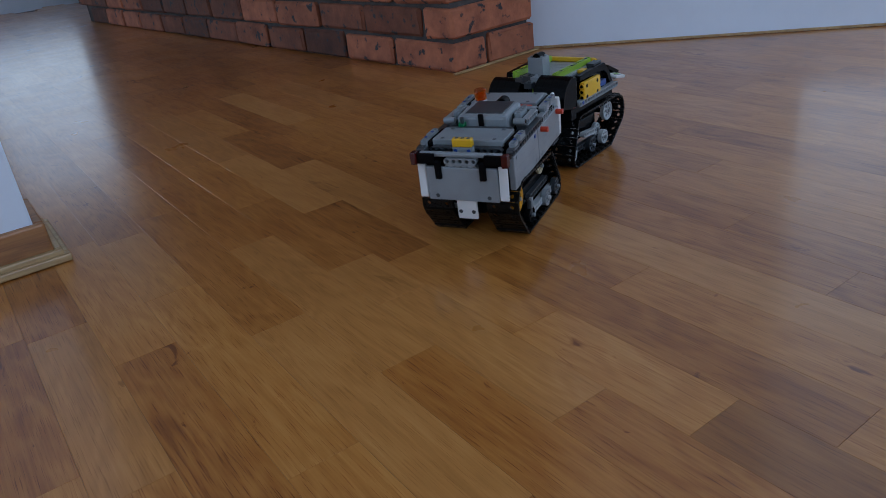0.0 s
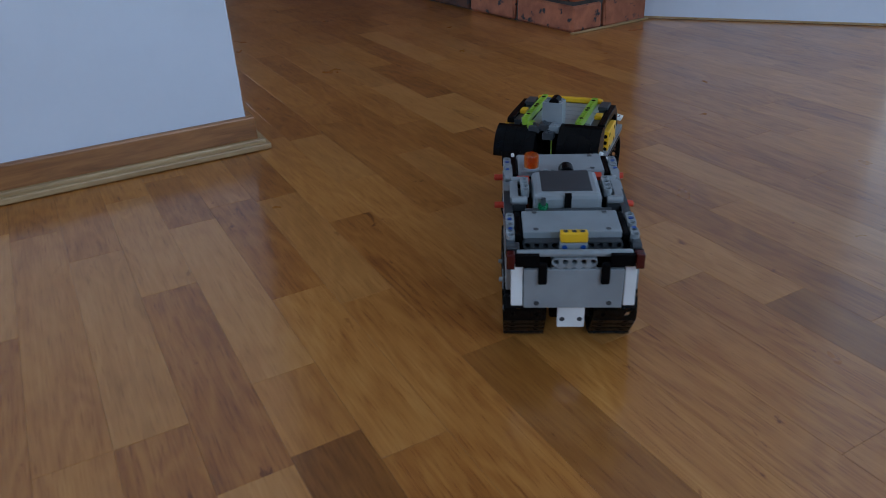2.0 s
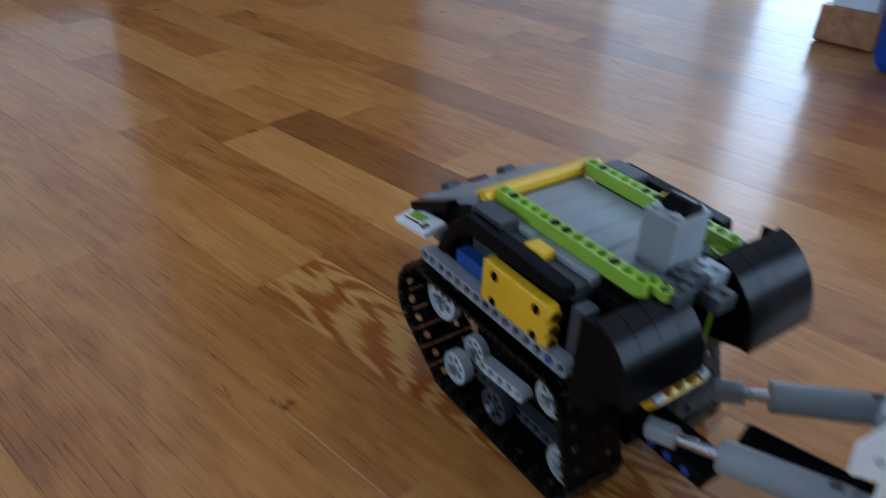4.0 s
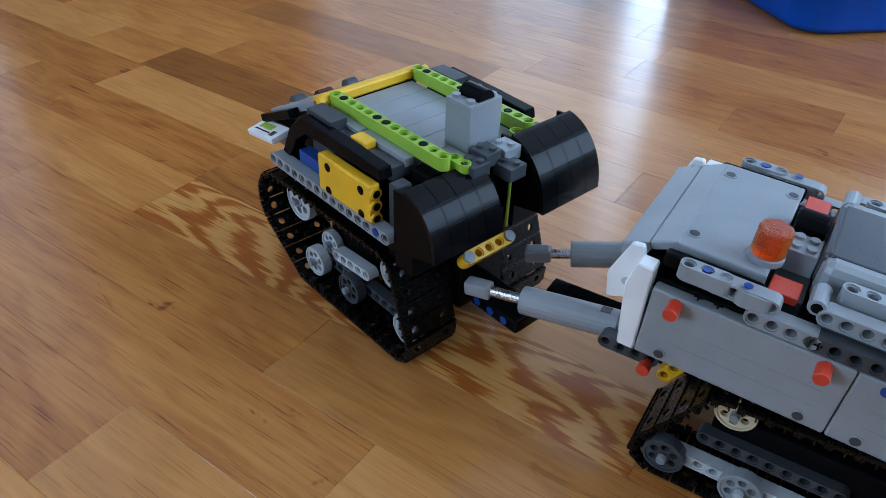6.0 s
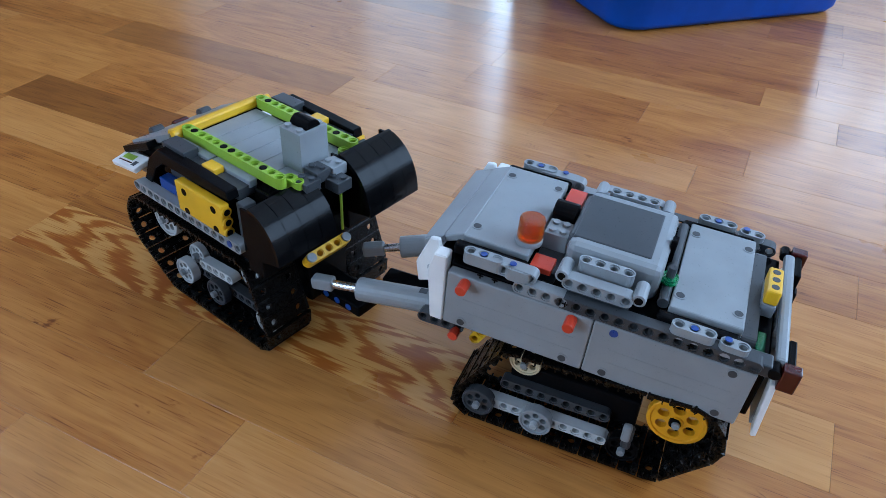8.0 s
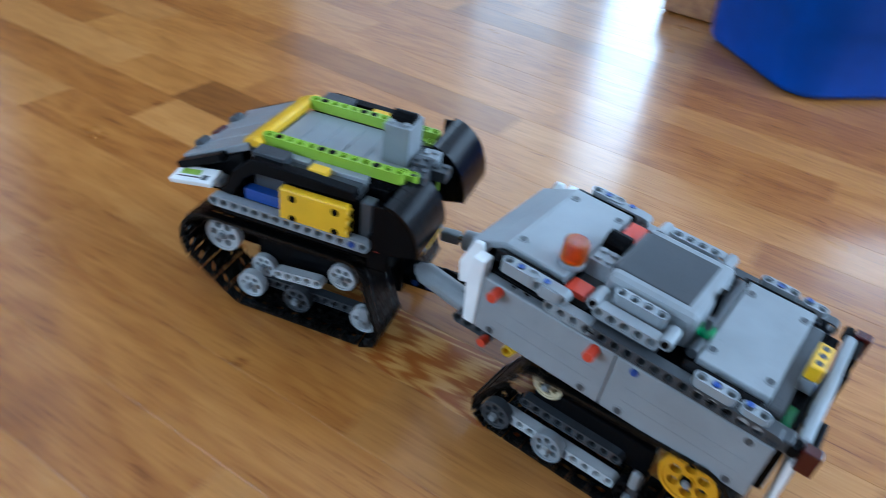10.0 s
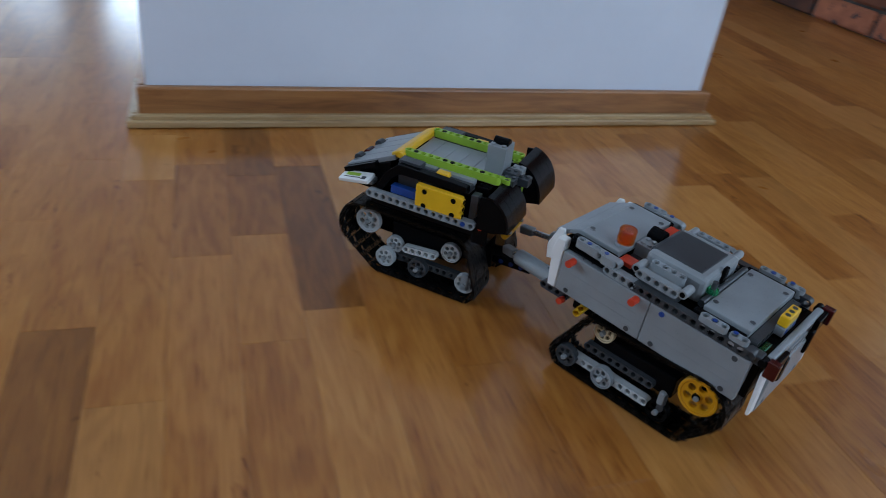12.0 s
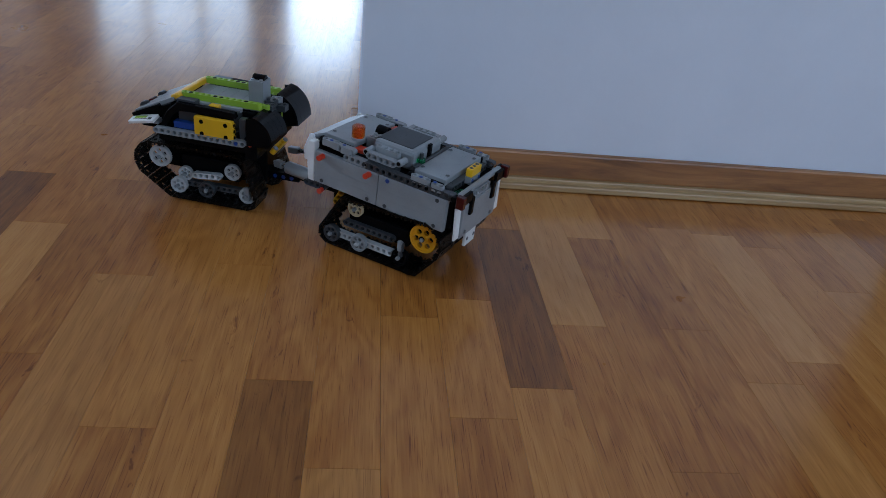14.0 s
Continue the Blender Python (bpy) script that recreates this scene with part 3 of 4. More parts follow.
# -- tracks --
def loop_path(circles):
    """Points along the belt round circles (x, z, r), clockwise seen from +y's side; returns points and total length."""
    pts = []
    for x, z, r in circles:
        for k in range(120):
            a = 2 * math.pi * k / 120
            pts.append((x + math.cos(a) * r, z + math.sin(a) * r))
    pts = sorted(set(pts))
    def half(ps):
        h = []
        for p in ps:
            while len(h) >= 2 and (h[-1][0] - h[-2][0]) * (p[1] - h[-2][1]) - (h[-1][1] - h[-2][1]) * (p[0] - h[-2][0]) <= 0:
                h.pop()
            h.append(p)
        return h[:-1]
    hull = half(pts) + half(pts[::-1])
    lens = [0.0]
    for a, b in zip(hull, hull[1:] + hull[:1]):
        lens.append(lens[-1] + math.hypot(b[0] - a[0], b[1] - a[1]))
    return hull, lens


def along(hull, lens, s):
    s %= lens[-1]
    k = int(np.searchsorted(lens, s, side="right")) - 1
    a, b = Vector(hull[k]), Vector(hull[(k + 1) % len(hull)])
    d = b - a
    p = a + d * ((s - lens[k]) / max(lens[k + 1] - lens[k], 1e-9))
    return p, math.degrees(math.atan2(d[1], d[0]))


def link_mesh(pitch):
    """A flat track link 5 studs wide with two round holes right through, hinge knuckles and small pegs inside. Local x along the run, z to the inside."""
    e, lo, hi, K = pitch / 2 - 0.05, -0.2, 0.06, 16
    bm = bmesh.new()
    for y0, y1 in ((-2.45, -1.95), (-0.85, 0.85), (1.95, 2.45)):
        box(-e, e, y0, y1, lo, hi, bm=bm)
    for yc in (-1.4, 1.4):
        loops = []
        for z, wide in ((lo, True), (lo, False), (hi, False), (hi, True)):
            ring = []
            for k in range(K):
                ca, sa = math.cos(2 * math.pi * k / K), math.sin(2 * math.pi * k / K)
                q = max(abs(ca), abs(sa))
                ring.append(bm.verts.new((e * ca / q, yc + 0.55 * sa / q, z) if wide else (0.3 * ca, yc + 0.3 * sa, z)))
            loops.append(ring)
        for a, b in zip(loops, loops[1:] + loops[:1]):
            for k in range(K):
                bm.faces.new((a[k], b[k], b[(k + 1) % K], a[(k + 1) % K]))
    bmesh.ops.recalc_face_normals(bm, faces=bm.faces[:])
    bevel_box(-e, -e + 0.16, -2.4, 2.4, lo - 0.08, lo + 0.02, b=0.03, bm=bm)
    for y in (-2.05, 0.0, 2.05):
        bevel_box(-pitch / 2, -pitch / 2 + 0.5, y - 0.3, y + 0.3, hi - 0.02, 0.42, b=0.08, bm=bm)
    for y in (-0.75, 0.75):
        bevel_box(-0.12, 0.12, y - 0.18, y + 0.18, hi - 0.02, 0.6, b=0.05, bm=bm)
    for y in (-2.33, 2.33):
        for x in (-0.42, 0.32):
            box(x - 0.05, x + 0.05, y - 0.1, y + 0.1, hi - 0.02, 0.4, bm=bm)
    return bm


FRONT_LOOP = loop_path(((8.3, 6.1, 3.05), (5.2, 2.02, 1.6), (-6.9, 2.02, 1.6), (-5.0, 7.4, 1.75)))
REAR_LOOP = loop_path(((-7.8, 6.0, 3.05), (-6.5, 2.02, 1.6), (7.9, 2.02, 1.6), (4.9, 6.9, 1.6)))
LINKS = []


def tracks(root, loop):
    hull, lens = loop
    n = round(lens[-1] / 1.55)
    pitch = lens[-1] / n
    bm = studs(link_mesh(pitch))
    me = bpy.data.meshes.new("track_link")
    bm.to_mesh(me)
    bm.free()
    me.materials.append(RUBBER)
    for y in (5.15, -5.15):
        for k in range(n):
            ob = new("track_link", me)
            ob.parent = root
            LINKS.append((ob, root, loop, y, k * pitch))


def link_pose(loop, y, s):
    p, a = along(loop[0], loop[1], s)
    return pose(p[0] * U, y * U, p[1] * U, 0, -a, 0)


tracks(front, FRONT_LOOP)
tracks(rear, REAR_LOOP)

WHEELS = []


def wheel_part(root, name, r, mat, x, y, z, w=0.9, holes=6):
    for s in (1, -1):
        ob = P(root, name, wheel(r, w, holes), mat)
        cap = part("axle_cap", studs(axle_tip(0.3, 0.55), pose(0, w / 2 - 0.1, 0, 0, 0, 0) if s > 0 else pose(0, -w / 2 + 0.1, 0, 180, 0, 0)), GREY if mat != GREY else PALE, ob)
        ob.matrix_basis = pose(x * U, s * y * U, z * U)
        WHEELS.append((ob, root, r, (x * U, s * y * U, z * U)))


# front unit running gear
wheel_part(front, "sprocket", 1.8, PALE, 8.3, 5.3, 6.1, 0.8, 6)
wheel_part(front, "road_wheel", 1.35, PALE, 4.9, 6.2, 2.05)
wheel_part(front, "road_wheel", 1.35, DARK, 0.06, 6.2, 2.05)
wheel_part(front, "road_wheel", 1.35, PALE, -6.6, 5.8, 2.05)
wheel_part(front, "return_roller", 1.2, PALE, 4.2, 5.1, 3.7, 0.7)
wheel_part(front, "return_roller", 1.35, PALE, -3.8, 4.9, 5.2, 0.7)
wheel_part(rear, "sprocket", 2.2, ORANGE_WHEEL, -7.5, 5.9, 5.9, 0.8, 6)
wheel_part(rear, "road_wheel", 1.35, DARK, 7.5, 7.1, 2.05)
wheel_part(rear, "road_wheel", 1.35, GREY, 2.6, 7.1, 2.05)
wheel_part(rear, "road_wheel", 1.3, BLACK, -4.3, 6.7, 2.05)
wheel_part(rear, "return_roller", 1.3, TAN, 4.4, 5.7, 6.6, 0.6)

for s in (1, -1):
    # bogie beams
    P(front, "bogie_beam", beam(13), DARK, T(-6.4, s * 5.1, 2.2))
    P(front, "bogie_beam", beam(5), PALE, T(-1.8, s * 5.7, 4.4, 0, 5, 0))
    P(front, "bogie_link", bevel_box(-7.2, -6.1, s * 6.2 - 0.3, s * 6.2 + 0.3, 1.2, 3.6, b=0.25), GREY)
    P(rear, "bogie_beam", beam(11), PALE, T(-2.6, s * 6.5, 2.05))
    P(rear, "bogie_beam", beam(9), DARK, T(-2.4, s * 6.0, 4.1))
    P(rear, "bogie_link", bevel_box(-4.9, -4.1, s * 6.9 - 0.35, s * 6.9 + 0.35, 2.2, 4.6, b=0.25), DARK)
    P(rear, "bogie_link", bevel_box(-4.7, -4.0, s * 7.1 - 0.3, s * 7.1 + 0.3, 3.2, 4.9, b=0.2), GREY)
P(front, "chassis", bevel_box(-8.5, 9.5, -2.3, 2.3, 3.2, 11.2, b=0.2), BLACK, label="black chassis core")
P(front, "chassis_deck", bevel_box(-7.6, 7.2, -7.2, 7.2, 9.9, 11.4, b=0.15), BLACK)
P(rear, "chassis", bevel_box(-10.5, 11.0, -2.3, 2.3, 4.6, 11.0, b=0.2), BLACK, label="black chassis core")
for s in (1, -1):
    P(front, "axle", cyl((8.3, min(0, s * 5.6), 6.0), "y", 0.45, 5.6, 12), BLACK)
    P(rear, "axle", cyl((-7.4, min(0, s * 6.5), 5.9), "y", 0.45, 6.5, 12), BLACK)
    P(front, "track_frame", bevel_box(-4.6, 5.2, s * 3.6 - 0.9, s * 3.6 + 0.9, 3.3, 6.6, b=0.2), BLACK)
    P(rear, "track_frame", bevel_box(-4.8, 5.5, s * 4.6 - 1.1, s * 4.6 + 1.1, 3.3, 6.0, b=0.2), BLACK)

# front unit body
HOOD = T(8.65, 0, 14.45, 0, 25, 0)
for s in (1, -1):
    P(front, "side_beam", beam(15), GREY, T(-7, s * 7.75, 11.75))
    lime = P(front, "lime_beam", beam(13), LIME, T(-8, s * 4.05, 16.65, 90))
    for k in (2, 6, 7, 11):
        part("pin", studs(cyl((-8 + k, s * 4.05, 16.9), "z", 0.31, 0.26, 14, bevel=0.04)), BLACK, lime)
    P(front, "lime_beam", beam(2), LIME, T(-8.9, s * 3.0, 16.15, 90))
    bm = bevel_box(-5.45, 0.65, s * 7.75 - 0.45, s * 7.75 + 0.45, 11.95, 15.05, b=0.15)
    side = P(front, "side_panel", bm, YELLOW, label="yellow panel with four pin holes")
    for x in (-0.58, -4.43):
        for z in (14.35, 12.45):
            part("pin_hole", studs(cyl((x, s * 8.2 - 0.02, z), "y", 0.34, 0.04, 16)), BLACK, side)
    for k in range(3):
        P(front, "panel_end", cyl((-5.62, s * 7.75, 12.45 + k * 0.98), "x", 0.46, 0.3, 16), YELLOW)
        P(front, "pin_hole", cyl((-5.66, s * 7.75, 12.45 + k * 0.98), "x", 0.29, 0.03, 16), BLACK)
    # black guard bar with a raised, sloping front end
    pts = ((-5.8, 15.4), (-5.6, 16.2), (-1.8, 16.35), (1.0, 16.4), (3.6, 16.45), (5.3, 14.9), (6.6, 12.4), (5.6, 12.3), (4.4, 14.3), (3.2, 15.2))
    P(front, "guard_bar", prism(pts, s * 7.0 - 0.55, s * 7.0 + 0.55, 0.08), BLACK)
    P(front, "deck_plate", bevel_box(-5.6, -0.6, s * 5.5 - 0.95, s * 5.5 + 0.95, 14.9, 15.9, b=0.06), DARK)
    P(front, "deck_plate", bevel_box(-0.45, 3.4, s * 5.5 - 0.95, s * 5.5 + 0.95, 14.9, 15.95, b=0.06), DARK)
    P(front, "deck_tile", bevel_box(-5.7, -0.7, s * 4.95 - 0.4, s * 4.95 + 0.4, 15.6, 16.25, b=0.06), GREY)
    P(front, "deck_tile", bevel_box(-0.5, 4.2, s * 4.95 - 0.4, s * 4.95 + 0.4, 15.6, 16.25, b=0.06), GREY)
    P(front, "yellow_tile", bevel_box(-2.6, -1.0, s * 5.9 - 0.55, s * 5.9 + 0.55, 15.85, 16.5, b=0.12), YELLOW)
    P(front, "step_plate", bevel_box(1.0, 4.0, s * 5.95 - 0.75, s * 5.95 + 0.75, 15.9, 16.75, b=0.06), DARK)
    P(front, "blue_block", bevel_box(0.8, 4.4, s * 6.9 - 0.5, s * 6.9 + 0.5, 12.35, 13.4, b=0.06), BLUE, label="blue block behind the side beam")
    P(front, "inner_block", bevel_box(1.2, 4.0, s * 6.0 - 0.4, s * 6.0 + 0.4, 13.0, 14.8, b=0.06), DARK)
    # nose corner: white printed tile, plain bars for its print
    m = T(9.6, s * 6.85, 12.6, s * -14, 12, s * -4)
    tile = P(front, "white_tile", bevel_box(-2.2, 2.3, -0.95, 0.95, -0.25, 0.25, b=0.08, m=m), WHITE, label="white nose tile with green and dark red print")
    part("print", studs(box(-0.5, 1.6, min(-0.55 * s, 0.1 * s), max(-0.55 * s, 0.1 * s), 0.25, 0.262, m=m)), LIME, tile)
    part("print", studs(box(-0.8, 1.7, min(0.3 * s, 0.44 * s), max(0.3 * s, 0.44 * s), 0.25, 0.262, m=m)), DARKRED, tile)
    part("print", studs(box(-1.6, -0.95, min(0.0, 0.6 * s), max(0.0, 0.6 * s), 0.25, 0.262, m=m)), DARK, tile)
    P(front, "nose_bracket", bevel_box(7.4, 10.4, s * 6.2 - 0.8, s * 6.2 + 0.5, 12.0, 12.75, b=0.1), GREY)
    P(front, "nose_strip", bevel_box(-1.2, 3.7, s * 5.75 - 0.5, s * 5.75 + 0.5, -0.6, 0.1, b=0.06, m=HOOD), BLACK)
    P(front, "head_lamp", cyl((11.7, s * 2.7 - 0.6, 13.3), "y", 0.6, 1.2, 18, bevel=0.1), DARK, smooth=False)
    P(front, "front_post", bevel_box(-7.2, -6.2, s * 6.6 - 0.6, s * 6.6 + 0.6, 11.4, 15.4, b=0.1), DARK)
    P(front, "rear_post", bevel_box(-7.8, -6.0, s * 4.6 - 0.6, s * 4.6 + 0.6, 14.6, 15.7, b=0.1), BLACK)
    P(front, "red_pin", cyl((-8.0, s * 7.3 - 0.3, 11.6), "y", 0.33, 0.6, 14), RED)
    # curved fender in four ribbed segments, the left one set lower
    RX, RZ = (3.5, 4.1) if s > 0 else (4.0, 4.9)
    for k in range(4):
        y0 = (1.75 + k * 1.55) * s
        y1 = y0 + 1.5 * s
        arc = [(-8.2 - RX * math.sin(radians(6 + j * 3)), 12.1 + RZ * math.cos(radians(6 + j * 3))) for j in range(29)]
        inner = [(-8.2 - (RX - 0.4) * math.sin(radians(6 + j * 3)), 12.1 + (RZ - 0.4) * math.cos(radians(6 + j * 3))) for j in range(29)]
        P(front, "fender_segment", prism(arc + inner[::-1], min(y0, y1), max(y0, y1)), FENDER)
    side_wall = [(-7.6, 11.7 + RZ)] + [(-8.2 - (RX - 0.3) * math.sin(radians(6 + j * 84 / 12)), 12.1 + (RZ - 0.3) * math.cos(radians(6 + j * 84 / 12))) for j in range(13)] + [(-9.6, 11.6), (-7.6, 11.6)]
    P(front, "fender_mount", bevel_box(-9.0, -7.0, min(s * 2.2, s * 7.4), max(s * 2.2, s * 7.4), 9.2, 12.6, b=0.15), BLACK)
    P(front, "fender_side", prism(side_wall, s * 7.8 - 0.1, s * 7.8 + 0.1), BLACK)
    P(front, "fender_side", prism(side_wall, s * 1.9 - 0.1, s * 1.9 + 0.1), BLACK)

    P(front, "blue_pin", cyl((-6.0, s * 8.2 - 0.06, 11.75), "y", 0.3, 0.12, 14), BLUE)
# deck between the lime beams: six cross tiles
for k in range(6):
    x1 = 4.2 - k * 2.02
    P(front, "deck_tile", bevel_box(x1 - 1.98, x1, -3.5, 3.5, 15.55, 16.1, b=0.05), GREY)
# yellow cross bar with round corners
P(front, "cross_bar", prism(((4.3, 16.1), (4.3, 16.9), (4.9, 16.95), (6.0, 16.4), (6.0, 15.7)), -4.9, 4.9, 0.12), YELLOW)
for s in (1, -1):
    P(front, "cross_bar_end", cyl((4.5, s * 4.9 - 0.4, 16.5), "y", 0.4, 0.8, 16, bevel=0.06), YELLOW)
# sloping hood in two plates
for y0, y1 in ((-5.2, -2.62), (-2.58, -0.02), (0.02, 2.58), (2.62, 5.2)):
    P(front, "hood_plate", bevel_box(-3.7, 3.7, y0, y1, -0.35, 0.3, b=0.08, m=HOOD), GREY)
for x, y in ((-2.9, 3.9), (-2.9, -3.9), (3.1, 3.9), (3.1, -3.9)):
    P(front, "pin", cyl((x, y, 0.29), "z", 0.32, 0.03, 14), DARK, HOOD)
P(front, "nose_block", bevel_box(7.0, 10.9, -5.6, 5.6, 10.9, 12.4, b=0.2), BLACK)
P(front, "hood_support", prism(((5.6, 12.0), (11.4, 12.0), (11.4, 12.75), (5.8, 15.3)), -5.4, 5.4, 0.06), BLACK)
for y in (-1.2, 1.2, 3.9, -3.9):
    P(front, "nose_bump", cyl((11.4, y, 12.4), "z", 0.4, 0.7, 14, bevel=0.1), BLACK)
P(front, "nose_latch", cyl((11.8, -0.8, 13.1), "y", 0.5, 1.6, 16, bevel=0.1), DARKRED)
# seat block with a dark roller on top
P(front, "cab_block", bevel_box(-7.7, -5.3, -1.5, 1.5, 15.9, 19.6, b=0.06), GREY, label="grey brick block on the deck")
for x in (-7.2, -5.8):
    for y in (-1.0, 1.0):
        P(front, "stud", cyl((x, y, 19.6), "z", 0.3, 0.22, 14), GREY)
P(front, "roller", cyl((-7.5, -0.2, 19.5), "x", 0.8, 2.0, 20, bevel=0.08), BLACK)
for x, y, z, mat in ((-8.7, 0.75, 16.3, DARK), (-8.9, -0.85, 16.2, GREY), (-9.0, 2.2, 16.0, DARK), (-10.1, -0.2, 15.5, DARK)):
    P(front, "small_brick", bevel_box(x - 0.8, x + 0.8, y - 0.8, y + 0.8, z - 0.5, z + 0.5, b=0.06), mat)
    for q in (-0.4, 0.4):
        P(front, "stud", cyl((x + q, y + q * 0.5, z + 0.5), "z", 0.28, 0.2, 12), mat)
P(front, "cable", cyl((-9.9, -0.6, 10.5), "z", 0.12, 4.6, 8), LIME)
# hitch bracket on the tractor
P(front, "hitch_beam", beam(5), YELLOW, Matrix.Translation((-10.2, -0.4, 9.6)) @ Matrix.Rotation(radians(-35), 4, "Y") @ T(0, 0, 0, 90, 0, 90))
for y in (-0.4, 3.6):
    P(front, "hitch_pin", cyl((0, 0, 0.2), "z", 0.42, 0.5, 14), GREY, Matrix.Translation((-10.2, y, 9.6)) @ Matrix.Rotation(radians(-35), 4, "Y"))
P(front, "hitch_arm", bevel_box(-13.6, -7.5, -1.4, 1.4, 3.6, 4.8, b=0.2), BLACK)
for k in range(3):
    P(front, "blue_pin", cyl((-9.5 - k * 1.4, 1.33, 4.2), "y", 0.33, 0.12, 14), BLUE)

# ---- trailer body, pitched slightly nose up ----
TILT = Matrix.Translation((0, 0, 9.7)) @ Matrix.Rotation(radians(-2.5), 4, "Y") @ Matrix.Translation((0, 0, -9.7))


def Q(name, bm, mat, m=None, label="", parent=None):
    return part(name, studs(bm, TILT @ m if m is not None else TILT), mat, parent or rear, label)


def screw_hole(x, y, z, axis, parent, mat=DARK):
    """A pin hole with a raised rim."""
    bm = cyl((x, y, z), axis, 0.42, 0.05, 18)
    Q("pin_rim", bm, GREY, parent=parent)
    d = {"x": (0.02, 0, 0), "y": (0, 0.02, 0), "z": (0, 0, 0.02)}[axis]
    Q("pin_hole", cyl((x + d[0], y + d[1], z + d[2]), axis, 0.3, 0.05, 18), mat, parent=parent)


for s in (1, -1):
    for x0 in (0.03, -10.97):
        panel = Q("side_panel", bevel_box(x0, x0 + 10.94, s * 6.95 - 0.45, s * 6.95 + 0.45, 9.15, 14.1, b=0.14), GREY)
        for z in (10.7, 11.9):
            Q("groove", box(x0 + 1.0, x0 + 9.6, s * 7.41 - 0.012, s * 7.41 + 0.012, z, z + 0.07), GREY, parent=panel)
        for hx in (1.47, 9.47):
            for z in (9.7, 13.6):
                y = s * 7.4 if s > 0 else -7.47
                if x0 > 0 and z > 13:
                    Q("red_pin", cyl((x0 + hx, y if s > 0 else y - 1.1, z), "y", 0.42, 1.15, 16, bevel=0.06), RED, parent=panel)
                elif x0 < 0 and z > 13 and hx > 5:
                    Q("blue_pin", cyl((x0 + hx, y - 0.02, z), "y", 0.3, 0.12, 16), BLUE, parent=panel)
                else:
                    screw_hole(x0 + hx, y, z, "y", panel)
    # nose corners
    Q("corner_panel", prism(((11.05, 9.0), (12.1, 9.0), (12.6, 13.6), (12.2, 15.2), (11.2, 15.2)), s * 6.7 - 0.6, s * 6.7 + 0.6, 0.1), WHITE, label="white corner panel")
    Q("corner_fin", prism(((12.0, 11.9), (13.7, 11.2), (14.0, 13.0), (13.0, 15.6), (12.3, 15.7), (11.8, 14.0)), s * 6.0 - 0.22, s * 6.0 + 0.22, 0.1), WHITE, label="white fin")
    Q("fin_pin", cyl((12.75, s * 6.22 - 0.02, 12.9), "y", 0.3, 0.05, 16), PALE)
    # edge rows above the panels
    for x in (7.4, 8.5, -7.5, -6.4, 2.2):
        Q("axle_cross", box(x - 0.24, x + 0.24, s * 7.36 - 0.02, s * 7.36 + 0.02, 14.6, 14.7), BLACK)
        Q("axle_cross", box(x - 0.05, x + 0.05, s * 7.362 - 0.02, s * 7.362 + 0.02, 14.41, 14.89), BLACK)
    Q("edge_beam", beam(14), DARK, T(-10.6, s * 6.9, 14.65))
    Q("edge_beam", beam(4), GREY, T(2.6, s * 6.9, 14.7))
    Q("edge_beam", beam(4), GREY, T(5.0, s * 6.7, 15.6))
    for x0, zz in ((6.0, 16.0), (-8.9, 15.6)):
        Q("lid_strip", bevel_box(x0 - 0.4, x0 + 5.1, s * 5.95 - 0.42, s * 5.95 + 0.42, zz - 1.0, zz - 0.1, b=0.2), BLACK)
        Q("sill_sticker", box(x0 - 0.2, x0 + 1.1, s * 6.38 - 0.01, s * 6.38 + 0.01, zz - 0.62, zz - 0.42), PALE)
        arm = Q("edge_liftarm", beam(3), GREY, T(x0 + 1.6, s * 6.85, zz - 0.25, 90))
        Q("edge_liftarm", beam(2), GREY, T(x0 - 0.6, s * 6.85, zz - 0.45, 90))
        for xx in (x0 + 0.4, x0 + 2.6):
            Q("blue_pin", cyl((xx, s * 6.85, zz + 0.2), "z", 0.25, 0.06, 14), BLUE)
    # mid bracket
    Q("bracket_beam", beam(5), GREY, T(-1.6, s * 6.2, 15.9))
    Q("bracket_beam", beam(4), GREY, T(-1.2, s * 4.9, 16.6, 90))
    for x in (3.0, -2.4):
        Q("bracket_end", cyl((x, s * 5.6 - 0.9, 16.2), "y", 0.48, 1.8, 16, bevel=0.04), GREY)
        Q("pin_hole", cyl((x, s * 6.52 - 0.02, 16.2), "y", 0.3, 0.03, 14), BLACK)
    Q("bracket_block", bevel_box(-1.9, 2.6, s * 5.6 - 0.8, s * 5.6 + 0.8, 14.4, 15.4, b=0.1), DARK)

# lids: 5 x 11 plates
for x0, zz in ((5.75, 16.25), (-9.35, 15.85)):
    lid = Q("lid", bevel_box(x0, x0 + 4.95, -5.45, 5.45, zz - 0.9, zz, b=0.12), GREY, label="smooth grey lid plate")
    for x in (x0 + 0.5, x0 + 4.45):
        for y in (-4.0, 4.0):
            screw_hole(x, y, zz, "z", lid)
for k in range(2):
    Q("windscreen_plate", bevel_box(-0.85, 0.85, -5.4, 5.4, -0.3, 0.28, b=0.1, m=T(11.35 + k * 1.55, 0, 15.7 - k * 0.75, 0, 24, 0)), GREY)
for s in (1, -1):
    Q("windscreen_pin", cyl((13.2, s * 5.0 - 0.5, 14.5), "y", 0.5, 1.0, 16, bevel=0.05), GREY)
Q("nose_bar", cyl((13.3, -5.4, 14.4), "y", 0.42, 10.8, 16), GREY)
Q("front_wall", bevel_box(11.0, 12.2, -6.0, 6.0, 9.0, 14.8, b=0.15), BLACK)
Q("tub_floor", bevel_box(-11.6, 11.2, -6.4, 6.4, 9.4, 14.2, b=0.15), BLACK)

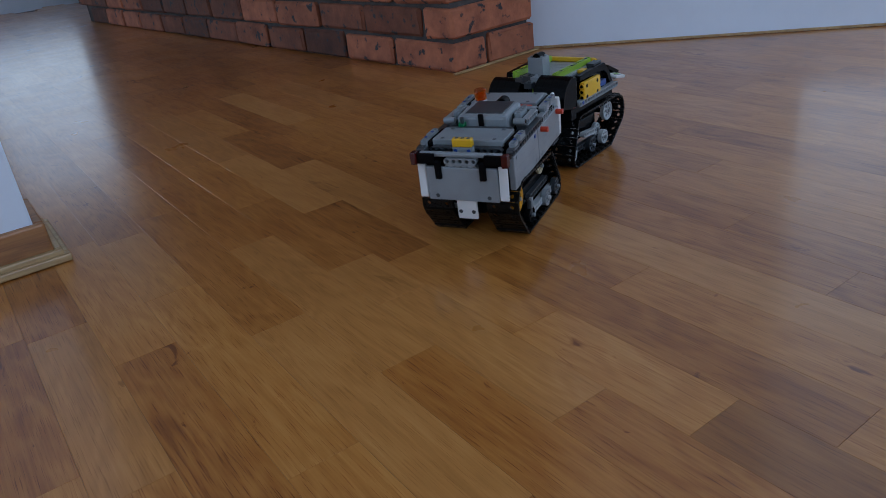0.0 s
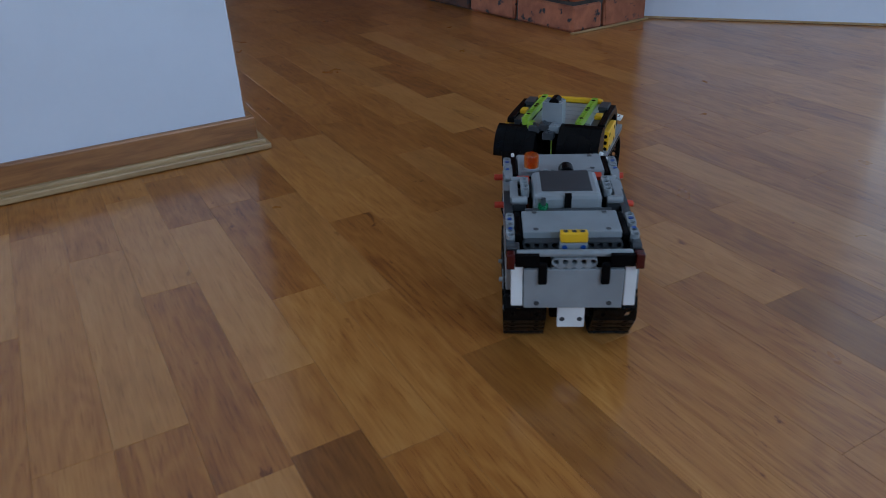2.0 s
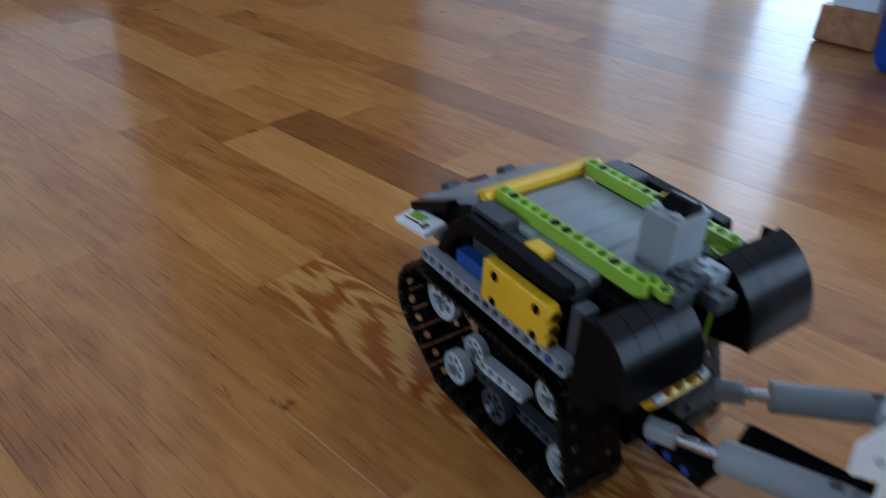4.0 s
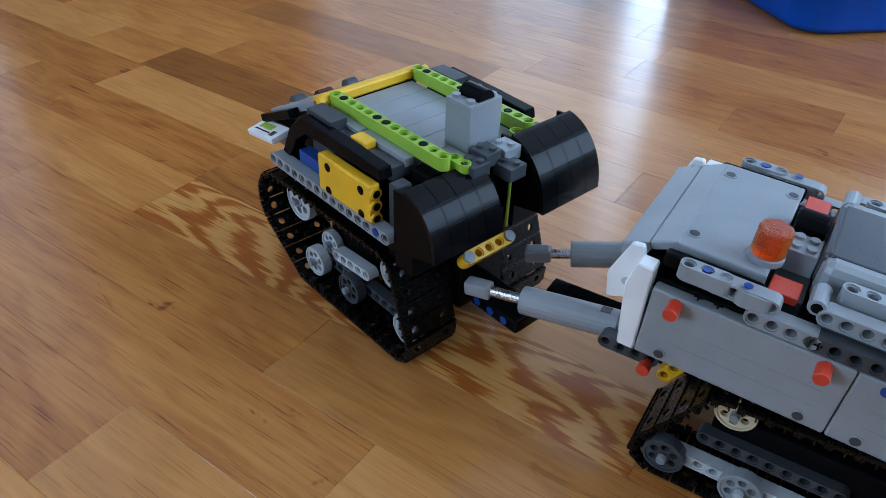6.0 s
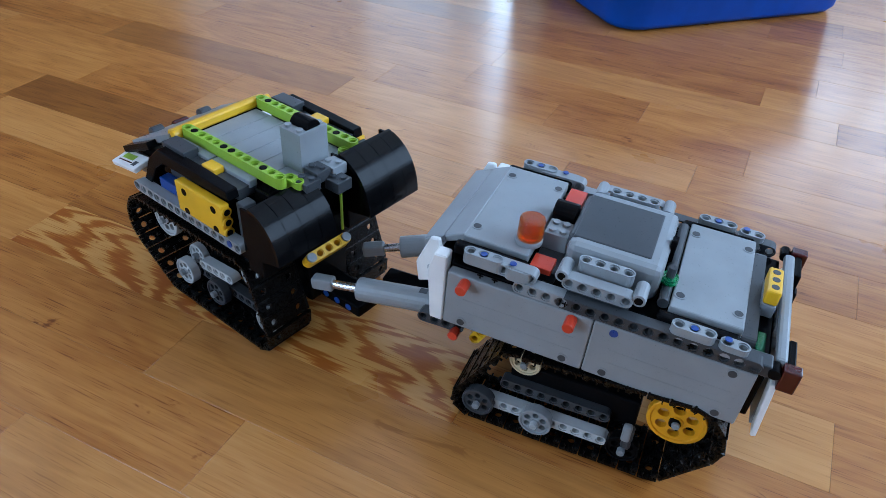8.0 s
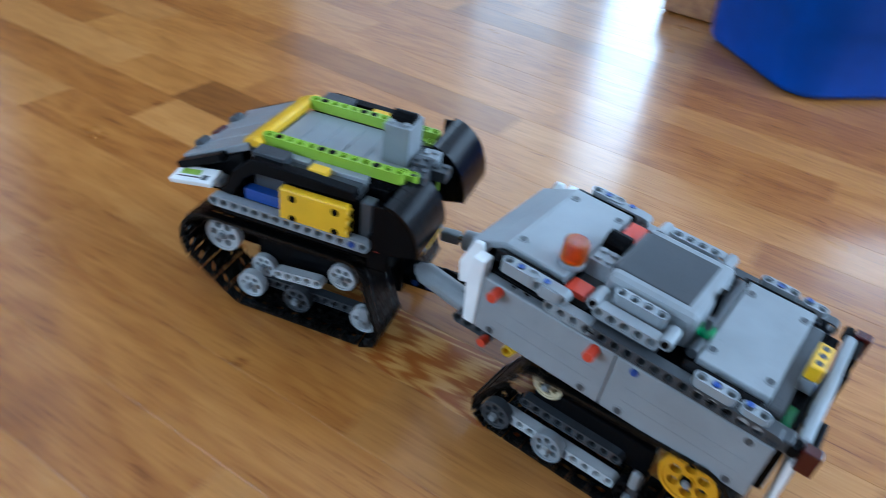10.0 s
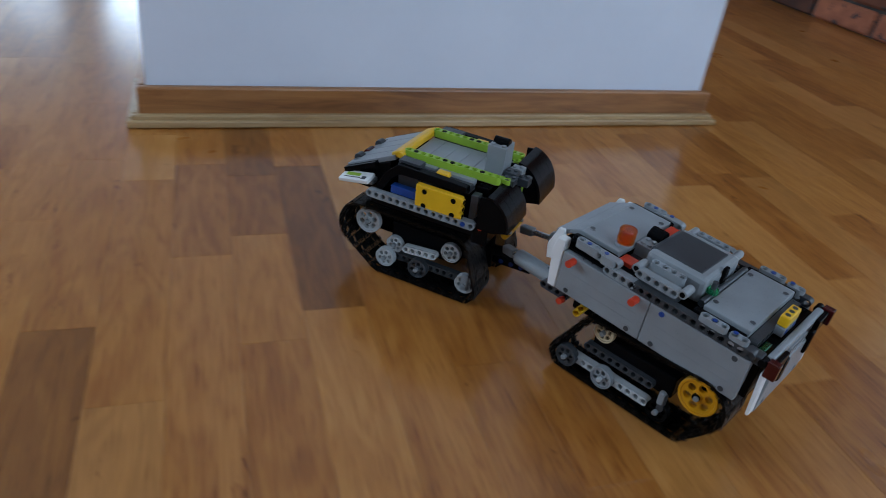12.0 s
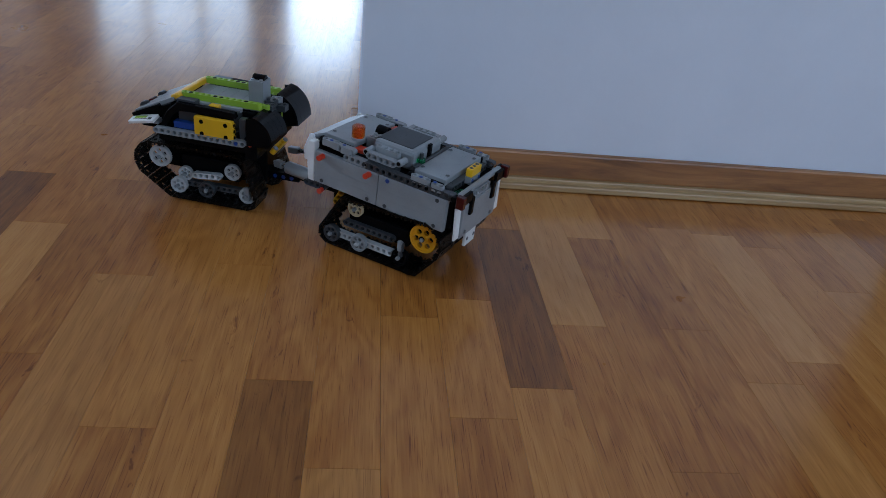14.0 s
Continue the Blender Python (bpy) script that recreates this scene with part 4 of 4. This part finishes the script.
# beacon
Q("beacon_base", cyl((6.25, 3.8, 16.2), "z", 1.0, 0.45, 24, bevel=0.08), GREY)
beacon = Q("beacon", cyl((6.25, 3.8, 16.6), "z", 0.95, 1.75, 24, bevel=0.18), AMBER, label="clear orange beacon lamp, unlit")
Q("beacon_core", cyl((6.25, 3.8, 16.65), "z", 0.4, 1.3, 12), AMBER, parent=beacon)
# cross row behind the front lid
Q("red_plate", bevel_box(3.9, 5.5, 4.1, 5.7, 15.2, 15.7, b=0.06), RED)
Q("red_plate", bevel_box(4.0, 5.4, -5.0, -1.8, 15.6, 16.1, b=0.06), RED)
Q("row_block", bevel_box(3.7, 5.5, 0.6, 2.6, 15.0, 16.6, b=0.06), GREY)
for x in (4.2, 5.0):
    for y in (1.1, 2.1):
        Q("stud", cyl((x, y, 16.6), "z", 0.28, 0.2, 12), GREY)
Q("round_brick", cyl((3.8, 0.1 - 0.9, 16.6), "x", 0.95, 1.8, 20, bevel=0.12), BLACK, T(0, 0.3, 0))
Q("row_beam", bevel_box(3.6, 5.5, -5.2, 5.2, 14.2, 15.2, b=0.1), DARK)
# battery box
bat = Q("battery_box", bevel_box(-3.4, 3.5, -4.0, 4.0, 14.4, 17.3, b=0.55), GREY, label="grey battery box with dark inset lid")
Q("battery_lid", bevel_box(-2.35, 3.3, -3.0, 3.0, 17.05, 17.38, b=0.12), DARK, parent=bat)
Q("battery_lid", bevel_box(2.7, 3.66, -3.0, 3.0, 15.2, 17.32, b=0.3), DARK, parent=bat)
Q("battery_plug", bevel_box(-3.75, -3.3, -0.4, 0.4, 15.0, 17.6, b=0.1), BLACK, parent=bat)
Q("green_tube", cyl((-3.9, 2.9, 15.9), "z", 0.62, 0.5, 18, bevel=0.06), GREEN, label="clear green ring")
Q("ring_rod", cyl((-3.9, 2.9, 14.6), "z", 0.3, 2.6, 12), DARK)
Q("support_rod", cyl((-3.95, -5.0, 15.5), "y", 0.4, 10.0, 14), DARK)
# tail
Q("tail_bar", bevel_box(-12.5, -11.7, -6.3, 6.3, 14.4, 15.1, b=0.25), GREY)
for k in range(2):
    Q("tail_beam", beam(5), GREY, T(-12.15, 2.0, 13.85 - k * 0.98, 0, 0, -90))
tail = Q("tail_plate", bevel_box(-12.75, -12.2, -5.45, 5.45, 7.9, 13.0, b=0.12), GREY, label="grey tail plate")
for y in (-4.0, 4.0):
    bm = cyl((-12.8, y, 8.6), "x", 0.42, 0.06, 18)
    Q("pin_rim", bm, GREY, parent=tail)
    Q("pin_hole", cyl((-12.82, y, 8.6), "x", 0.3, 0.05, 18), DARK, parent=tail)
for s in (1, -1):
    Q("tail_hook", bevel_box(-13.1, -12.5, s * 3.4 - 0.5, s * 3.4 + 0.5, 11.2, 14.0, b=0.2), BLACK)
    Q("tail_panel", prism(((-12.7, 8.2), (-12.35, 8.1), (-11.95, 13.3), (-12.4, 13.3)), s * 6.2 - 0.65, s * 6.2 + 0.65, 0.08), WHITE, label="white tail panel")
    Q("lamp_holder", bevel_box(-13.0, -12.5, s * 5.1 - 1.3, s * 5.1 + 1.3, 13.5, 15.0, b=0.1), BLACK)
    Q("tail_lamp", bevel_box(-13.35, -12.2, s * 6.9 - 0.45, s * 6.9 + 0.45, 13.4, 15.2, b=0.1), DARKRED, label="dark red tail lamp, unlit")
    Q("tail_pin", cyl((-11.8, s * 6.9 - 0.5, 14.6), "y", 0.4, 1.0, 14), BLACK)
Q("hitch_plate", bevel_box(-12.1, -11.6, -1.55, 1.55, 4.7, 8.0, b=0.15), WHITE, label="white plate with two holes")
for y in (-1.0, 1.0):
    Q("pin_hole", cyl((-12.13, y, 5.9), "x", 0.3, 0.05, 16), DARK)
Q("yellow_block", bevel_box(-11.3, -10.3, -1.5, 1.5, 15.5, 16.7, b=0.15), YELLOW)
for y in (-0.9, 0, 0.9):
    Q("pin_hole", cyl((-10.8, y, 16.69), "z", 0.28, 0.03, 14), DARK)
Q("block_base", bevel_box(-11.3, -10.3, -1.5, 1.5, 14.4, 15.45, b=0.08), GREY)
for y in (-1.0, 1.0):
    Q("blue_pin", cyl((-11.36, y, 14.95), "x", 0.3, 0.1, 14), BLUE)
Q("green_bar", bevel_box(-11.2, -10.5, 3.0, 5.4, 13.3, 14.3, b=0.15), GREEN)
Q("tail_frame", beam(11), DARK, T(-9.9, 5.0, 14.6, 0, 0, -90))
Q("grey_socket", bevel_box(-11.6, -10.0, 5.9, 7.2, 14.0, 15.0, b=0.12), DARK)
# hitch side of the trailer
P(rear, "hitch_tongue", bevel_box(11.0, 19.5, -0.9, 0.9, 4.9, 6.0, b=0.2), BLACK)
P(rear, "hitch_frame", beam(4), DARK, T(10.0, 6.0, 8.5))
P(rear, "hitch_frame", beam(4), DARK, T(10.0, -6.0, 8.5))
P(rear, "orange_pin", cyl((10.2, 6.3, 8.0), "y", 0.4, 0.8, 14), RED)

for s in (1, -1):
    P(rear, "yellow_link", beam(3), YELLOW, T(8.3, s * 3.6, 7.2, 0, 60, 0))

# steering cylinders between the units: barrel on the trailer, rod on the tractor
BARRELS, RODS = [], []
for s in (1, -1):
    bm = cyl((0, 0, 0), "x", 1.0, 6.9, 22, bevel=0.1)
    barrel = part("cylinder_barrel", studs(bm), GREY, rear)
    part("barrel_end", studs(bevel_box(-1.5, 0.6, -0.75, 0.75, -0.75, 0.75, b=0.25)), GREY, barrel)
    part("barrel_mark", studs(box(0.6, 1.3, -0.3, 0.3, 0.985, 1.01)), DARK, barrel)
    BARRELS.append((barrel, s))
    rod = part("cylinder_rod", studs(cyl((0.6, 0, 0), "x", 0.38, 5.0, 14)), STEEL, front)
    part("rod_end", studs(bevel_box(-0.6, 1.4, -0.55, 0.55, -0.55, 0.55, b=0.2)), GREY, rod)
    RODS.append((rod, s))


# ---- floor: oak strips along y ----
S0, SW = -0.7025, 0.0616
# strip, far end, near end, tone
KNOWN = (
    (16, -0.755, -1.08, "dark"), (11, -0.32, -0.662, "plain"), (11, -0.662, -1.02, "dark"), (15, -0.02, -0.302, "brown"), (15, -0.302, -0.415, "light"),
    (15, -0.415, -0.674, "light"), (15, -0.674, -1.1, "plain"), (14, -0.15, -0.519, "light"), (14, -0.519, -0.93, "plain"), (13, 0.06, -0.369, "brown"),
    (13, -0.369, -0.72, "light"), (10, -0.20, -0.514, "light"), (10, -0.514, -0.9, "plain"), (9, -0.9, -1.241, "light"), (9, -1.241, -1.6, "brown"),
    (8, -0.22, -0.597, "light"), (8, -0.597, -0.705, "brown"), (8, -0.705, -0.955, "dark"), (7, -0.38, -0.714, "plain"), (7, -0.714, -1.1, "light"),
    (6, -0.62, -0.943, "plain"), (6, -0.943, -1.25, "brown"), (5, -0.62, -0.945, "plain"), (5, -0.945, -1.36, "flame"), (4, -0.82, -1.152, "plain"), (4, -1.152, -1.5, "light"),
    (3, -0.1, -0.427, "plain"), (3, -0.427, -0.82, "light"), (2, -0.34, -0.70, "plain"), (2, -0.70, -1.112, "plain"), (2, -1.112, -1.45, "light"),
    (1, 0.05, -0.142, "light"), (1, -0.142, -0.548, "plain"), (1, -0.548, -0.93, "brown"), (0, 0.02, -0.341, "light"), (0, -0.341, -0.75, "plain"),
    (-1, -0.13, -0.446, "dark"), (-1, -0.446, -0.85, "plain"), (-2, -0.3, -0.489, "plain"), (-2, -0.489, -0.69, "plain"), (-2, -0.69, -1.1, "light"),
    (-3, -0.12, -0.338, "brown"), (-3, -0.338, -0.75, "plain"), (-4, -0.16, -0.551, "plain"), (-4, -0.551, -0.95, "light"), (-5, -0.1, -0.446, "plain"), (-5, -0.446, -0.80, "dark"),
    (-6, -0.25, -0.62, "plain"), (-7, -0.12, -0.511, "brown"), (-7, -0.511, -0.9, "plain"), (-8, 0.05, -0.282, "plain"), (-8, -0.282, -0.68, "light"),
    (-9, -0.05, -0.42, "brown"), (-10, -0.178, -0.6, "light"), (19, -0.35, -0.8, "light"), (20, -0.3, -0.72, "plain"), (22, -0.05, -0.41, "plain"), (22, -0.41, -0.8, "brown"),
)
floor = structure("floor", box(XW, XE, YS, YN, FZ - 0.05, FZ), GAP, "glossy oak strip floor with dark and light pieces", "floor")
rng = random.Random(11)
TONES = {"dark": OAK_DARK, "brown": OAK_BROWN, "light": OAK_LIGHT, "plain": OAK, "flame": OAK_FLAME}
plank_cache = {}


def plank_mesh(L, tone):
    key = (round(L, 2), tone)
    if key not in plank_cache:
        w, e = SW / 2 - 0.00006, 0.00015
        l = key[0] / 2 - 0.0001
        bm = bmesh.new()
        rings = []
        for dx, dy, z in ((w, l, FZ), (w, l, -e), (w - e, l - e, 0.0)):
            rings.append([bm.verts.new(p) for p in ((-dx, -dy, z), (dx, -dy, z), (dx, dy, z), (-dx, dy, z))])
        for a, b in zip(rings, rings[1:]):
            for k in range(4):
                bm.faces.new((a[k], a[(k + 1) % 4], b[(k + 1) % 4], b[k]))
        bm.faces.new(rings[-1])
        me = bpy.data.meshes.new("plank")
        bm.to_mesh(me)
        bm.free()
        me.materials.append(TONES[tone])
        plank_cache[key] = me
    return plank_cache[key]


verts, faces = [], []
count = 0
for k in range(int((XW - S0) / SW), int((XE - S0) / SW)):
    x = S0 + (k + 0.5) * SW
    fixed = sorted([(f, n, t) for q, f, n, t in KNOWN if q == k], reverse=True)
    y = YN - rng.uniform(0, 0.3)
    runs = []
    while y > YS + 0.05:
        nxt = round(y - rng.choice((0.22, 0.28, 0.34, 0.38, 0.42, 0.46)), 3)
        tone = rng.choices(("plain", "dark", "light", "brown"), (0.72, 0.02, 0.17, 0.09))[0]
        if fixed:
            f, n, t = fixed[0]
            if y <= f + 0.001:
                nxt, tone = n, t
                fixed.pop(0)
            elif nxt < f + 0.1:
                nxt = f
        nxt = max(nxt, YS)
        runs.append((y, nxt, tone))
        y = nxt
    for a, b, tone in runs:
        L, c = a - b, (a + b) / 2
        if -1.45 < x < 0.75 and -1.75 < c < 0.75 and count < 330:
            ob = shared("plank", plank_mesh(round(L, 2) if abs(round(L, 2) - L) < 0.006 else L, tone), floor, pose(x, c, 0))
            ob.scale = (1, (L - 0.0002) / (round(L, 2) - 0.0002), 1)
            count += 1
        else:
            w, l, e = SW / 2 - 0.00003, L / 2 - 0.00003, 0.00006
            i = len(verts)
            for dx, dy, z in ((w, l, FZ), (w, l, -e), (w - e, l - e, 0.0)):
                verts += [(x - dx, c - dy, z), (x + dx, c - dy, z), (x + dx, c + dy, z), (x - dx, c + dy, z)]
            for r in (0, 4):
                faces += [(i + r + q, i + r + (q + 1) % 4, i + r + 4 + (q + 1) % 4, i + r + 4 + q) for q in range(4)]
            faces.append((i + 8, i + 9, i + 10, i + 11))
me = bpy.data.meshes.new("planks_beyond")
me.from_pydata(verts, [], faces)
me.materials.append(OAK_REST)
ob = new("planks_beyond", me)
ob.parent = floor
ob["kind"] = "stuff"


# ---- what moves ----
def unit_pose(rows, t):
    ts = [r[0] for r in rows]
    return [float(np.interp(t, ts, [r[k] for r in rows])) for k in (1, 2, 3)]


def full_rows(rows):
    """The rows with the standstill held."""
    out = []
    for r in rows:
        if r[0] == 6.5:
            out += [(3.9, *r[1:]), (6.5, *r[1:]), (9.3, *r[1:])]
        else:
            out.append(r)
    return out


def glide(rows, step=0.1):
    """Evenly spaced rows on a smooth curve (Catmull-Rom with true tangents) through the given ones."""
    ts = np.array([r[0] for r in rows], float)
    vs = np.array([r[1:] for r in rows], float)
    d = np.diff(vs, axis=0) / np.diff(ts)[:, None]
    m = np.zeros_like(vs)
    m[0], m[-1] = d[0], d[-1]
    for i in range(1, len(ts) - 1):
        h0, h1 = ts[i] - ts[i - 1], ts[i + 1] - ts[i]
        for k in range(vs.shape[1]):
            a, b = d[i - 1][k], d[i][k]
            m[i][k] = 0.0 if a * b <= 0 else (h0 + h1) * 3 / ((2 * h1 + h0) / a + (h1 + 2 * h0) / b)
    out = []
    for t in np.arange(0, ts[-1] + 1e-6, step):
        i = min(int(np.searchsorted(ts, t, side="right")) - 1, len(ts) - 2)
        h = ts[i + 1] - ts[i]
        u = (t - ts[i]) / h
        v = (2 * u ** 3 - 3 * u ** 2 + 1) * vs[i] + (u ** 3 - 2 * u ** 2 + u) * h * m[i] + (3 * u ** 2 - 2 * u ** 3) * vs[i + 1] + (u ** 3 - u ** 2) * h * m[i + 1]
        out.append((round(float(t), 3), *[float(q) for q in v]))
    return out


def travelled(rows):
    """Signed way of a unit along its heading, time by time, in metres."""
    s, out = 0.0, [0.0]
    for a, b in zip(rows, rows[1:]):
        h = radians((a[3] + b[3]) / 2)
        s += (b[1] - a[1]) * math.cos(h) + (b[2] - a[2]) * math.sin(h)
        out.append(s)
    return out


def motions():
    way = {}
    paths = {}
    for root, rows in ((front, FRONT_ROWS), (rear, REAR_ROWS)):
        dense = glide(full_rows(rows))
        paths[root] = dense
        way[root] = travelled(dense)
        walk(root, [(t, pose(x, y, 0, 0, 0, a)) for t, x, y, a in dense])
    times = [r[0] for r in paths[front]]
    # wheels roll, links run round
    for ob, root, r, at in WHEELS:
        rows = []
        for t, s in zip(times, way[root]):
            rows.append((t, pose(*at, 0, math.degrees(s / (2.0 * U)), 0)))
        walk(ob, thin(rows))
    for ob, root, loop, y, s0 in LINKS:
        rows = [(t, link_pose(loop, y, s0 + s / U)) for t, s in zip(times, way[root])]
        walk(ob, thin(rows))
    # steering cylinders point at each other
    for (barrel, s), (rod, _) in zip(BARRELS, RODS):
        brow, rrow = [], []
        for (t, fx, fy, fa), (_, rx, ry, ra) in zip(paths[front], paths[rear]):
            F, R = pose(fx, fy, 0, 0, 0, fa), pose(rx, ry, 0, 0, 0, ra)
            a = R @ Vector((12.7 * U, s * 4.6 * U, 8.6 * U))
            b = F @ Vector((-10.7 * U, s * 3.1 * U, 7.3 * U))
            for inv, base, aim, rows in ((R.inverted(), a, b, brow), (F.inverted(), b, a, rrow)):
                p, q = inv @ base, inv @ aim
                d = q - p
                yaw = math.degrees(math.atan2(d.y, d.x))
                pitch = -math.degrees(math.atan2(d.z, math.hypot(d.x, d.y)))
                rows.append((t, pose(*p, 0, pitch, yaw)))
        walk(barrel, thin(brow))
        walk(rod, thin(rrow))


def thin(rows):
    """Drop rows inside a standstill."""
    def same(a, b):
        return all(abs(a[i][j] - b[i][j]) < 1e-5 for i in range(3) for j in range(4))
    return [rows[0]] + [r for p, r, n in zip(rows, rows[1:], rows[2:]) if not (same(p[1], r[1]) and same(r[1], n[1]))] + [rows[-1]]


motions()
